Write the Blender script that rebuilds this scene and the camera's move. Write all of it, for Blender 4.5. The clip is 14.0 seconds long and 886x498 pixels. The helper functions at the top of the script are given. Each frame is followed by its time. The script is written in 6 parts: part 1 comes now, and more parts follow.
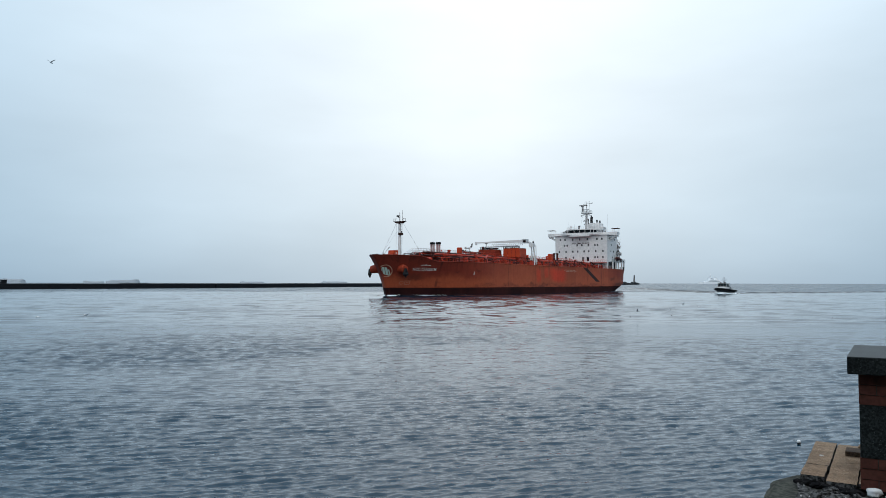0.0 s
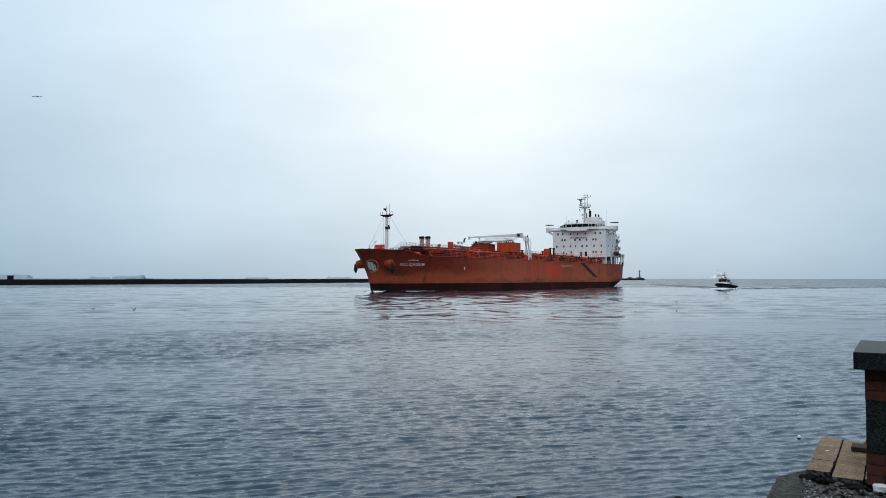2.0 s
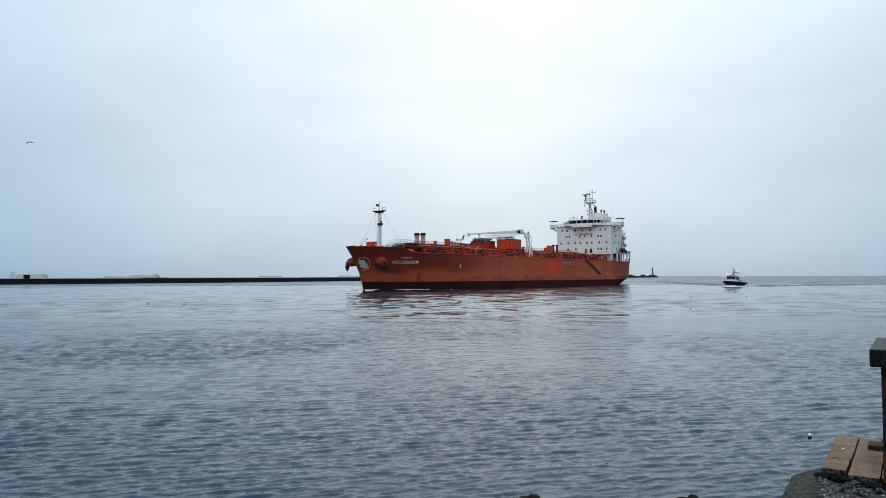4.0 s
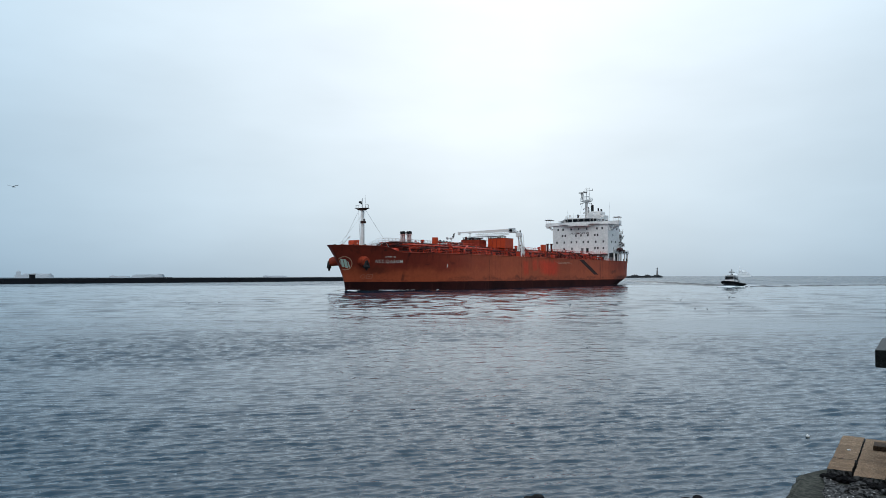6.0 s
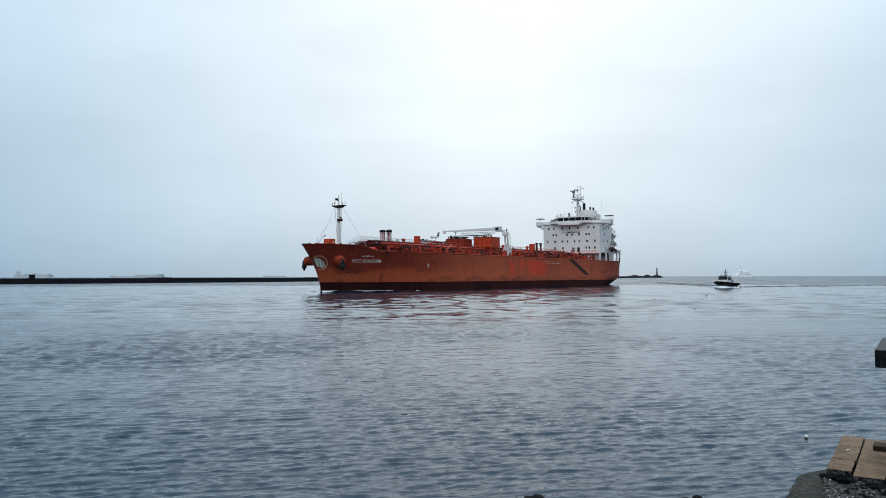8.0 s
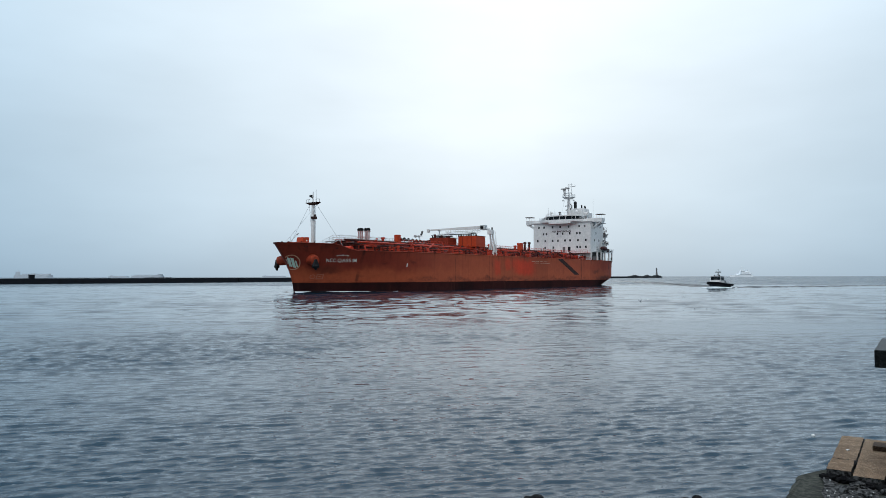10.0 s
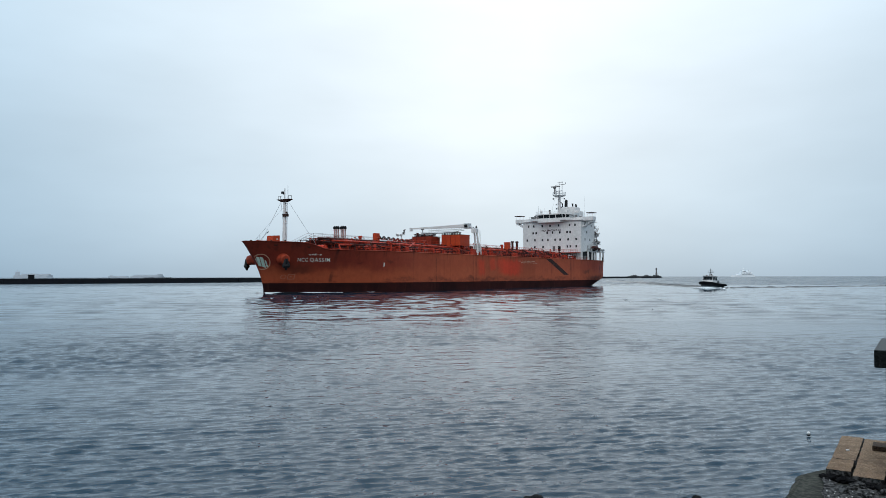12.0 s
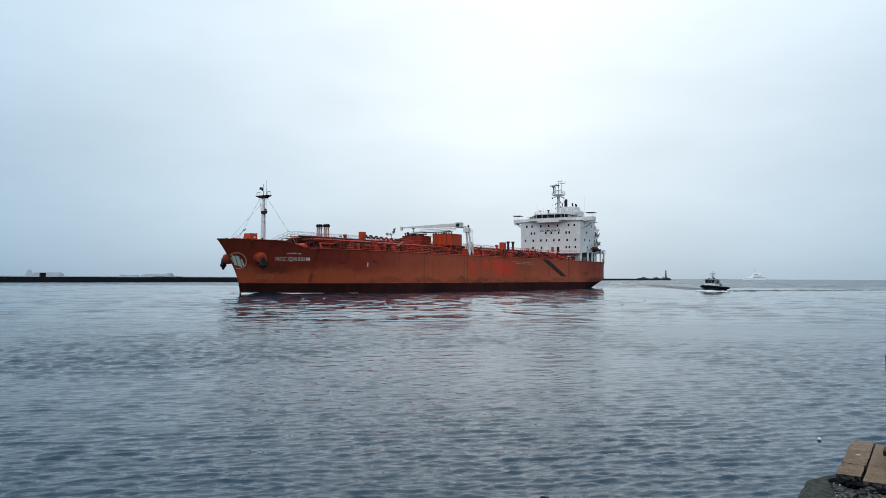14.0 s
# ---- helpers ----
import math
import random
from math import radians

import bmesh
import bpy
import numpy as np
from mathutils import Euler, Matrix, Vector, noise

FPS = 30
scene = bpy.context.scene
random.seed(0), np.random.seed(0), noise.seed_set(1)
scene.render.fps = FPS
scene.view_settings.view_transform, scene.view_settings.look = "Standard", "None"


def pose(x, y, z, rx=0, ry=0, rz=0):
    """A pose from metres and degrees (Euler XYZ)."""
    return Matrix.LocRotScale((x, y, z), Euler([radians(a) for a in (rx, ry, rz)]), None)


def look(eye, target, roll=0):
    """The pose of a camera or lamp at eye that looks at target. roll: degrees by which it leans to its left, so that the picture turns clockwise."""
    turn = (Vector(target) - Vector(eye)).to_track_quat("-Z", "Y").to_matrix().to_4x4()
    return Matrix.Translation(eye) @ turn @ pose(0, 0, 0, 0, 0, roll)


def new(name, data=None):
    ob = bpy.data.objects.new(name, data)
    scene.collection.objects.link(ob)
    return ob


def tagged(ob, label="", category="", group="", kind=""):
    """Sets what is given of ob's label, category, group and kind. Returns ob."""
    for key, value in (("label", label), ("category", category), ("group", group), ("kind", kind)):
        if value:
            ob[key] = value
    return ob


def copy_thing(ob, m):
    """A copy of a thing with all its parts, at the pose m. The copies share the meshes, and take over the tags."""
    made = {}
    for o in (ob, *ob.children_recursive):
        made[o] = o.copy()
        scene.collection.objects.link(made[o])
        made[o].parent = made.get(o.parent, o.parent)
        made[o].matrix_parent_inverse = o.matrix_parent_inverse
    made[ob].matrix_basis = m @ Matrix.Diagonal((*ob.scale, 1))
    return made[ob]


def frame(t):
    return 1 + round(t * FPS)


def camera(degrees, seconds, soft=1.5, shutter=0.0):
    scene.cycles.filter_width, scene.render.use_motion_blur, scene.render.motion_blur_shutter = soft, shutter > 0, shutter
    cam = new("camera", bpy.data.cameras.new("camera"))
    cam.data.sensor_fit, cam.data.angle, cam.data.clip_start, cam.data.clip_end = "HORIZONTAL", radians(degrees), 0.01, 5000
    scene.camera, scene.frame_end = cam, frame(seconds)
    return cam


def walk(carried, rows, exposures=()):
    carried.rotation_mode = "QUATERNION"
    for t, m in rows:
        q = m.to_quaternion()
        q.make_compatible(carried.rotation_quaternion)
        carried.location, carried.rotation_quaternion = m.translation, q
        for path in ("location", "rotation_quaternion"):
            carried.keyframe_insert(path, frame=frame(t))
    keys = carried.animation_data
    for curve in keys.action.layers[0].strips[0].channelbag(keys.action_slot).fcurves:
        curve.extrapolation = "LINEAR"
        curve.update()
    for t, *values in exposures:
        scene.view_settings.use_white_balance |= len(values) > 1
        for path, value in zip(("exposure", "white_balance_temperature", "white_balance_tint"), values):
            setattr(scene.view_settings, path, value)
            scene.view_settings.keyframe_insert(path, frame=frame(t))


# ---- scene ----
EYE = (0.0, 0.0, 3.84)  # metres above the water
AIM = [  # seconds, turn to the right, tilt up, roll (degrees)
    (0.0, 2.209, 2.616, 0.084),
    (0.5, 2.251, 2.493, 0.240),
    (1.0, 2.220, 2.439, 0.174),
    (1.5, 2.114, 2.372, 0.190),
    (2.0, 1.820, 2.267, 0.037),
    (2.5, 1.533, 2.181, -0.059),
    (3.0, 1.316, 2.136, -0.119),
    (5.5, 0.500, 2.108, -0.098),
    (6.0, 0.545, 2.106, -0.092),
    (6.5, 0.550, 2.108, -0.092),
    (7.0, 0.555, 2.110, -0.092),
    (7.5, 0.560, 2.112, -0.092),
    (8.0, 0.565, 2.114, -0.092),
    (10.5, 0.590, 2.123, -0.092),
    (11.0, 0.595, 2.125, -0.092),
    (11.5, 0.600, 2.127, -0.092),
    (12.0, 0.605, 2.129, -0.092),
    (12.5, 0.610, 2.131, -0.092),
    (13.0, 0.615, 2.133, -0.092),
    (13.5, 0.434, 2.160, 0.176),
    (14.0, -0.084, 2.198, 0.287),
]


def aim(turn, tilt, roll):
    return pose(*EYE, 90 + tilt, 0, -turn) @ pose(0, 0, 0, 0, 0, roll)


cam = camera(62.18, 14.0, soft=0.75)
walk(cam, [(t, aim(a, b, c)) for t, a, b, c in AIM])

# ---- sky and light: an even overcast ----
world = bpy.data.worlds.new("overcast")
scene.world = world
world.use_nodes = True
nt = world.node_tree
nt.nodes.clear()


def wnode(kind):
    return nt.nodes.new(kind)


w_out = wnode("ShaderNodeOutputWorld")
w_bg = wnode("ShaderNodeBackground")
w_co = wnode("ShaderNodeTexCoord")
w_sep = wnode("ShaderNodeSeparateXYZ")
nt.links.new(w_co.outputs["Generated"], w_sep.inputs[0])
SUN_ELEVATION, SUN_ROTATION = radians(52), radians(205)
w_sky = wnode("ShaderNodeTexSky")
w_sky.sky_type, w_sky.sun_disc = "NISHITA", False
w_sky.sun_elevation, w_sky.sun_rotation, w_sky.dust_density = SUN_ELEVATION, SUN_ROTATION, 4.0
# cloud deck: brightness rises from the horizon upwards
w_ramp = wnode("ShaderNodeValToRGB")
nt.links.new(w_sep.outputs["Z"], w_ramp.inputs[0])
e = w_ramp.color_ramp.elements
e[0].position, e[0].color = 0.0, (0.54, 0.63, 0.705, 1)
e[1].position, e[1].color = 1.0, (1.28, 1.42, 1.56, 1)
for pos, col in ((0.03, (0.62, 0.715, 0.79, 1)), (0.10, (0.76, 0.855, 0.925, 1)), (0.20, (0.86, 0.94, 1.0, 1)), (0.36, (1.0, 1.07, 1.12, 1)), (0.6, (1.15, 1.27, 1.38, 1))):
    x = e.new(pos)
    x.color = col
# soft cloud forms
w_map = wnode("ShaderNodeMapping")
w_map.inputs["Scale"].default_value = (1.0, 1.0, 3.2)
nt.links.new(w_co.outputs["Generated"], w_map.inputs[0])
w_noise = wnode("ShaderNodeTexNoise")
w_noise.inputs["Scale"].default_value = 2.6
w_noise.inputs["Detail"].default_value = 4
w_noise.inputs["Roughness"].default_value = 0.5
nt.links.new(w_map.outputs[0], w_noise.inputs["Vector"])
w_mr = wnode("ShaderNodeMapRange")
w_mr.inputs["From Min"].default_value, w_mr.inputs["From Max"].default_value = 0.3, 0.7
w_mr.inputs["To Min"].default_value, w_mr.inputs["To Max"].default_value = 0.93, 1.06
nt.links.new(w_noise.outputs[0], w_mr.inputs[0])
# brightest over the harbour mouth; the falloff puts lens vignetting into the sky colour
w_off = wnode("ShaderNodeMath")
w_off.operation = "SUBTRACT"
w_off.inputs[1].default_value = 0.08
nt.links.new(w_sep.outputs["X"], w_off.inputs[0])
w_side = wnode("ShaderNodeMath")
w_side.operation = "ABSOLUTE"
nt.links.new(w_off.outputs[0], w_side.inputs[0])
w_fall = wnode("ShaderNodeValToRGB")
w_fall.color_ramp.elements[0].position, w_fall.color_ramp.elements[0].color = 0.05, (1.045, 1.042, 1.035, 1)
w_fall.color_ramp.elements[1].position, w_fall.color_ramp.elements[1].color = 0.70, (0.495, 0.633, 0.74, 1)
nt.links.new(w_side.outputs[0], w_fall.inputs[0])
w_m = wnode("ShaderNodeMix")
w_m.data_type, w_m.blend_type = "RGBA", "MULTIPLY"
w_m.inputs["Factor"].default_value = 1.0
nt.links.new(w_mr.outputs[0], w_m.inputs["A"])
nt.links.new(w_fall.outputs[0], w_m.inputs["B"])
w_mul = wnode("ShaderNodeMix")
w_mul.data_type, w_mul.blend_type = "RGBA", "MULTIPLY"
w_mul.inputs["Factor"].default_value = 1.0
nt.links.new(w_ramp.outputs[0], w_mul.inputs["A"])
nt.links.new(w_m.outputs["Result"], w_mul.inputs["B"])
w_add = wnode("ShaderNodeMix")
w_add.data_type, w_add.blend_type = "RGBA", "ADD"
w_add.inputs["Factor"].default_value = 0.004
nt.links.new(w_mul.outputs["Result"], w_add.inputs["A"])
nt.links.new(w_sky.outputs[0], w_add.inputs["B"])
nt.links.new(w_add.outputs["Result"], w_bg.inputs["Color"])
w_bg.inputs["Strength"].default_value = 1.0
nt.links.new(w_bg.outputs[0], w_out.inputs[0])

sun_data = bpy.data.lights.new("sun", "SUN")
sun_data.energy, sun_data.angle, sun_data.color = 0.75, radians(40), (1.0, 0.97, 0.93)
sun = new("sun", sun_data)
sun.matrix_world = look((-63, -136, 192), (0, 0, 0))
scene.view_settings.exposure = 0.0

# ---- materials ----
def nodes_of(name):
    m = bpy.data.materials.new(name)
    m.use_nodes = True
    t = m.node_tree
    return m, t, t.nodes["Principled BSDF"]


def noise_of(t, co, scale, detail=4, rough=0.55, stretch=(1, 1, 1), turn=0.0, bend=0.0):
    mp = t.nodes.new("ShaderNodeMapping")
    mp.vector_type = "TEXTURE" if turn else "POINT"
    if turn:
        mp.inputs["Rotation"].default_value = (0, 0, radians(turn))
        stretch = tuple(1 / v for v in stretch)
    mp.inputs["Scale"].default_value = stretch
    t.links.new(co, mp.inputs[0])
    n = t.nodes.new("ShaderNodeTexNoise")
    n.inputs["Scale"].default_value, n.inputs["Detail"].default_value, n.inputs["Roughness"].default_value = scale, detail, rough
    n.inputs["Distortion"].default_value = bend
    t.links.new(mp.outputs[0], n.inputs["Vector"])
    return n.outputs[0]


def ramp_of(t, fac, lo, hi, c0=(0, 0, 0, 1), c1=(1, 1, 1, 1)):
    r = t.nodes.new("ShaderNodeValToRGB")
    r.color_ramp.elements[0].position, r.color_ramp.elements[0].color = lo, c0
    r.color_ramp.elements[1].position, r.color_ramp.elements[1].color = hi, c1
    t.links.new(fac, r.inputs[0])
    return r.outputs[0]


def mix_of(t, fac, a, b, blend="MIX"):
    m = t.nodes.new("ShaderNodeMix")
    m.data_type, m.blend_type = "RGBA", blend
    for sock, v in (("Factor", fac), ("A", a), ("B", b)):
        if isinstance(v, bpy.types.NodeSocket):
            t.links.new(v, m.inputs[sock])
        elif sock == "Factor":
            m.inputs["Factor"].default_value = v
        else:
            m.inputs[sock].default_value = (*v[:3], 1)
    return m.outputs["Result"]


def bump_of(t, bsdf, height, dist, strength=0.6):
    b = t.nodes.new("ShaderNodeBump")
    b.inputs["Strength"].default_value, b.inputs["Distance"].default_value = strength, dist
    t.links.new(height, b.inputs["Height"])
    t.links.new(b.outputs[0], bsdf.inputs["Normal"])


def painted(name, col, dark, rust=(0.10, 0.035, 0.02), big=0.12, fine=1.5, streak=0.5, rough=0.5, metal=0.0, dent=0.02, spec=0.16):
    """Weathered marine paint: faded patches, rust runs that follow gravity, plate dents."""
    m, t, b = nodes_of(name)
    co = t.nodes.new("ShaderNodeTexCoord").outputs["Object"]
    fade = ramp_of(t, noise_of(t, co, big, 5, 0.6), 0.35, 0.68)
    base = mix_of(t, fade, dark, col)
    grain = ramp_of(t, noise_of(t, co, fine, 6, 0.7), 0.3, 0.75, (0.82, 0.82, 0.82, 1), (1.08, 1.08, 1.08, 1))
    base = mix_of(t, 1.0, base, grain, "MULTIPLY")
    runs = ramp_of(t, noise_of(t, co, 1.0, 5, 0.65, (0.9, 0.9, 0.07)), 0.56, 0.80)
    s = t.nodes.new("ShaderNodeMath")
    s.operation = "MULTIPLY"
    s.inputs[1].default_value = streak
    t.links.new(runs, s.inputs[0])
    base = mix_of(t, s.outputs[0], base, rust)
    t.links.new(base, b.inputs["Base Color"])
    b.inputs["Roughness"].default_value, b.inputs["Metallic"].default_value = rough, metal
    b.inputs["Specular IOR Level"].default_value = spec
    bump_of(t, b, noise_of(t, co, 0.45, 3), dent)
    return m


def plain(name, col, rough=0.5, metal=0.0, var=0.15, scale=3.0, dist=0.004, spec=0.2):
    m, t, b = nodes_of(name)
    co = t.nodes.new("ShaderNodeTexCoord").outputs["Object"]
    g = noise_of(t, co, scale, 6, 0.65)
    lo, hi = tuple(c * (1 - var) for c in col), tuple(min(1, c * (1 + var)) for c in col)
    t.links.new(ramp_of(t, g, 0.3, 0.7, (*lo, 1), (*hi, 1)), b.inputs["Base Color"])
    b.inputs["Roughness"].default_value, b.inputs["Metallic"].default_value = rough, metal
    b.inputs["Specular IOR Level"].default_value = spec
    bump_of(t, b, g, dist)
    return m


def math_of(t, op, a, b):
    m = t.nodes.new("ShaderNodeMath")
    m.operation = op
    for k, v in enumerate((a, b)):
        if isinstance(v, bpy.types.NodeSocket):
            t.links.new(v, m.inputs[k])
        else:
            m.inputs[k].default_value = v
    return m.outputs[0]


def near_of(t, v, centre, inner, outer):
    """1 where v lies within inner of centre, falling to 0 at outer."""
    d = math_of(t, "ABSOLUTE", math_of(t, "SUBTRACT", v, centre), 0.0)
    r = t.nodes.new("ShaderNodeMapRange")
    r.interpolation_type = "SMOOTHSTEP"
    r.inputs["From Min"].default_value, r.inputs["From Max"].default_value = inner, outer
    r.inputs["To Min"].default_value, r.inputs["To Max"].default_value = 1.0, 0.0
    t.links.new(d, r.inputs[0])
    return r.outputs[0]


def hull_material():
    """Red oxide paint: lighter belt above the boot topping, touched-up patches, dark weld runs and scuffs."""
    m, t, b = nodes_of("red_oxide_hull_paint")
    co = t.nodes.new("ShaderNodeTexCoord").outputs["Object"]
    xyz = t.nodes.new("ShaderNodeSeparateXYZ")
    t.links.new(co, xyz.inputs[0])
    s, z = xyz.outputs["X"], xyz.outputs["Z"]
    big = noise_of(t, co, 0.06, 5, 0.6)
    base = mix_of(t, ramp_of(t, big, 0.36, 0.66), (0.215, 0.033, 0.018), (0.345, 0.056, 0.027))
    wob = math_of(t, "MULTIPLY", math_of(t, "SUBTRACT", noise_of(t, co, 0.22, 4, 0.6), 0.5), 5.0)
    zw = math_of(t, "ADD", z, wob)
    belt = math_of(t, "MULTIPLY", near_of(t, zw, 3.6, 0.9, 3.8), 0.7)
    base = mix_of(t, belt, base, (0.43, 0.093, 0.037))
    worn = math_of(t, "MULTIPLY", near_of(t, math_of(t, "ADD", s, math_of(t, "MULTIPLY", wob, 4.0)), 90.0, 35.0, 75.0), 0.65)
    base = mix_of(t, worn, base, (0.42, 0.088, 0.036))
    sw = math_of(t, "ADD", s, math_of(t, "MULTIPLY", wob, 0.6))
    upper_bow = math_of(t, "MULTIPLY", near_of(t, sw, 178.0, 14.0, 44.0), near_of(t, zw, 10.0, 3.0, 6.6))  # darker towards the upper bow
    base = mix_of(t, math_of(t, "MULTIPLY", upper_bow, 0.62), base, (0.155, 0.024, 0.015))
    for cs, hs, cz, hz, k in ((109.2, 1.8, 6.6, 1.8, 0.6), (102.5, 1.6, 7.2, 1.3, 0.6), (98.6, 1.4, 7.5, 1.0, 0.4), (91.5, 6.4, 6.8, 2.0, 0.9)):
        p = math_of(t, "MULTIPLY", near_of(t, sw, cs, hs * 0.55, hs * 1.5), near_of(t, zw, cz, hz * 0.6, hz * 1.6))
        base = mix_of(t, math_of(t, "MULTIPLY", p, k), base, (0.64, 0.055, 0.022))
    # plates: slightly different shades along the side
    steps = math_of(t, "FLOOR", math_of(t, "DIVIDE", s, 18.6), 0.0)
    wn = t.nodes.new("ShaderNodeTexWhiteNoise")
    wn.noise_dimensions = "1D"
    t.links.new(steps, wn.inputs["W"])
    shade = ramp_of(t, wn.outputs[0], 0.0, 1.0, (0.88, 0.88, 0.88, 1), (1.08, 1.08, 1.08, 1))
    base = mix_of(t, 1.0, base, shade, "MULTIPLY")
    grain = ramp_of(t, noise_of(t, co, 0.9, 6, 0.7), 0.3, 0.75, (0.84, 0.84, 0.84, 1), (1.08, 1.08, 1.08, 1))
    base = mix_of(t, 1.0, base, grain, "MULTIPLY")
    runs = ramp_of(t, noise_of(t, co, 1.0, 5, 0.65, (0.8, 0.8, 0.05)), 0.55, 0.80)
    base = mix_of(t, math_of(t, "MULTIPLY", runs, 0.38), base, (0.12, 0.022, 0.012))
    patchy = ramp_of(t, noise_of(t, co, 0.35, 4, 0.6), 0.35, 0.6)
    for cs, w, k in ((165.9, 0.35, 0.7), (132.5, 0.30, 0.75), (113.8, 0.25, 0.7), (112.2, 0.5, 0.35), (99.5, 0.25, 0.5), (62.0, 0.25, 0.45), (45.8, 0.5, 0.65), (43.2, 0.25, 0.5), (25.0, 0.4, 0.45), (15.5, 0.6, 0.8), (2.6, 0.8, 0.5)):
        line = near_of(t, math_of(t, "ADD", s, math_of(t, "MULTIPLY", wob, 0.06)), cs, w * 0.3, w * 1.6)
        base = mix_of(t, math_of(t, "MULTIPLY", math_of(t, "MULTIPLY", line, patchy), k), base, (0.045, 0.015, 0.011))
    # chain and fender scuffs
    for cs, cz, hs, hz, k in ((31.0, 5.6, 3.6, 0.7, 0.6), (172.5, 5.6, 2.2, 0.8, 0.55), (160.0, 7.2, 0.7, 0.3, 0.5), (151.5, 7.6, 1.0, 0.25, 0.5), (21.0, 3.3, 9.0, 0.8, 0.65), (62.0, 3.0, 15.0, 0.45, 0.32), (120.0, 2.9, 20.0, 0.4, 0.3), (11.5, 6.5, 0.9, 2.6, 0.45)):
        p = math_of(t, "MULTIPLY", near_of(t, sw, cs, hs * 0.3, hs * 1.5), near_of(t, zw, cz, hz * 0.3, hz * 1.8))
        base = mix_of(t, math_of(t, "MULTIPLY", p, k), base, (0.06, 0.018, 0.012))
    # drips from the scuppers and grime along the boot topping
    drips = ramp_of(t, noise_of(t, co, 1.0, 4, 0.7, (0.75, 0.75, 0.03)), 0.54, 0.66)
    base = mix_of(t, math_of(t, "MULTIPLY", math_of(t, "MULTIPLY", drips, near_of(t, zw, 11.4, 0.8, 4.6)), 0.6), base, (0.060, 0.017, 0.011))
    grime = ramp_of(t, noise_of(t, co, 1.0, 5, 0.7, (0.16, 0.16, 0.5)), 0.46, 0.62)
    base = mix_of(t, math_of(t, "MULTIPLY", math_of(t, "MULTIPLY", grime, near_of(t, zw, 2.2, 0.5, 1.9)), 0.6), base, (0.050, 0.017, 0.013))
    t.links.new(base, b.inputs["Base Color"])
    b.inputs["Roughness"].default_value = 0.6
    b.inputs["Specular IOR Level"].default_value = 0.12
    bump_of(t, b, noise_of(t, co, 0.4, 3), 0.03)
    return m


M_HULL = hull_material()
M_BOOT = painted("dark_boot_topping", (0.056, 0.014, 0.012), (0.020, 0.007, 0.007), rust=(0.11, 0.045, 0.028), big=0.06, fine=0.7, streak=0.5, rough=0.8, spec=0.04)
M_DECKRED = painted("deck_red_paint", (0.58, 0.052, 0.022), (0.30, 0.028, 0.014), rust=(0.08, 0.02, 0.012), big=0.5, fine=2.0, streak=0.4, rough=0.5)
# darker copy of the deck red; also puts shade between the pipes
M_DECKDARK = painted("dark_and_shaded_red_steel", (0.085, 0.015, 0.010), (0.030, 0.009, 0.008), big=0.6, fine=2.5, streak=0.4, rough=0.55)
M_DULLRED = painted("dull_red_house_paint", (0.30, 0.036, 0.015), (0.18, 0.024, 0.012), rust=(0.05, 0.015, 0.01), big=0.4, fine=2.0, streak=0.5, rough=0.6)
M_BOLSTER = painted("dull_orange_bolster_paint", (0.42, 0.062, 0.026), (0.24, 0.034, 0.016), rust=(0.05, 0.015, 0.01), big=0.5, fine=1.5, streak=0.6, rough=0.55)
M_ORANGE = painted("orange_house_paint", (0.52, 0.058, 0.017), (0.40, 0.045, 0.014), rust=(0.16, 0.03, 0.012), big=0.2, fine=1.5, streak=0.3, rough=0.45)
M_WHITE = painted("white_ship_paint", (0.75, 0.725, 0.71), (0.66, 0.635, 0.62), rust=(0.42, 0.33, 0.28), big=0.15, fine=1.2, streak=0.30, rough=0.45)
M_GREYSHIP = painted("pale_grey_paint", (0.52, 0.54, 0.55), (0.42, 0.44, 0.45), rust=(0.25, 0.18, 0.13), streak=0.3, rough=0.5)
M_GLASS = plain("dark_window_glass", (0.008, 0.010, 0.012), rough=0.25, var=0.3, spec=0.08)
M_BLACK = plain("black_rubber", (0.012, 0.012, 0.013), rough=0.7, var=0.4, scale=8)
M_RUST = plain("rusty_anchor_steel", (0.035, 0.016, 0.012), rough=0.8, var=0.5, scale=2)
M_LETTER = plain("white_letter_paint", (0.66, 0.62, 0.56), rough=0.6, var=0.15, scale=4)
M_PALE = plain("faded_mark_paint", (0.45, 0.24, 0.16), rough=0.6, var=0.2)
M_GREEN = plain("pale_green_emblem_paint", (0.42, 0.52, 0.44), rough=0.6)
M_FAINT = plain("faint_mark_paint", (0.36, 0.12, 0.075), rough=0.6, var=0.2)
M_TOWER = plain("grey_tower_paint", (0.15, 0.14, 0.14), rough=0.7, var=0.3, scale=0.5)
M_PINK = plain("pink_faded_pipe_paint", (0.52, 0.34, 0.32), rough=0.6)
M_SCRAPE = plain("black_rubber_scrape", (0.035, 0.016, 0.013), rough=0.8, var=0.6, scale=0.8)
M_FENDER = plain("wet_black_fender_rubber", (0.006, 0.006, 0.007), rough=0.8, var=0.3, scale=4, spec=0.03)
M_SOOT = plain("sooty_black_steel", (0.010, 0.010, 0.011), rough=0.6, var=0.4)


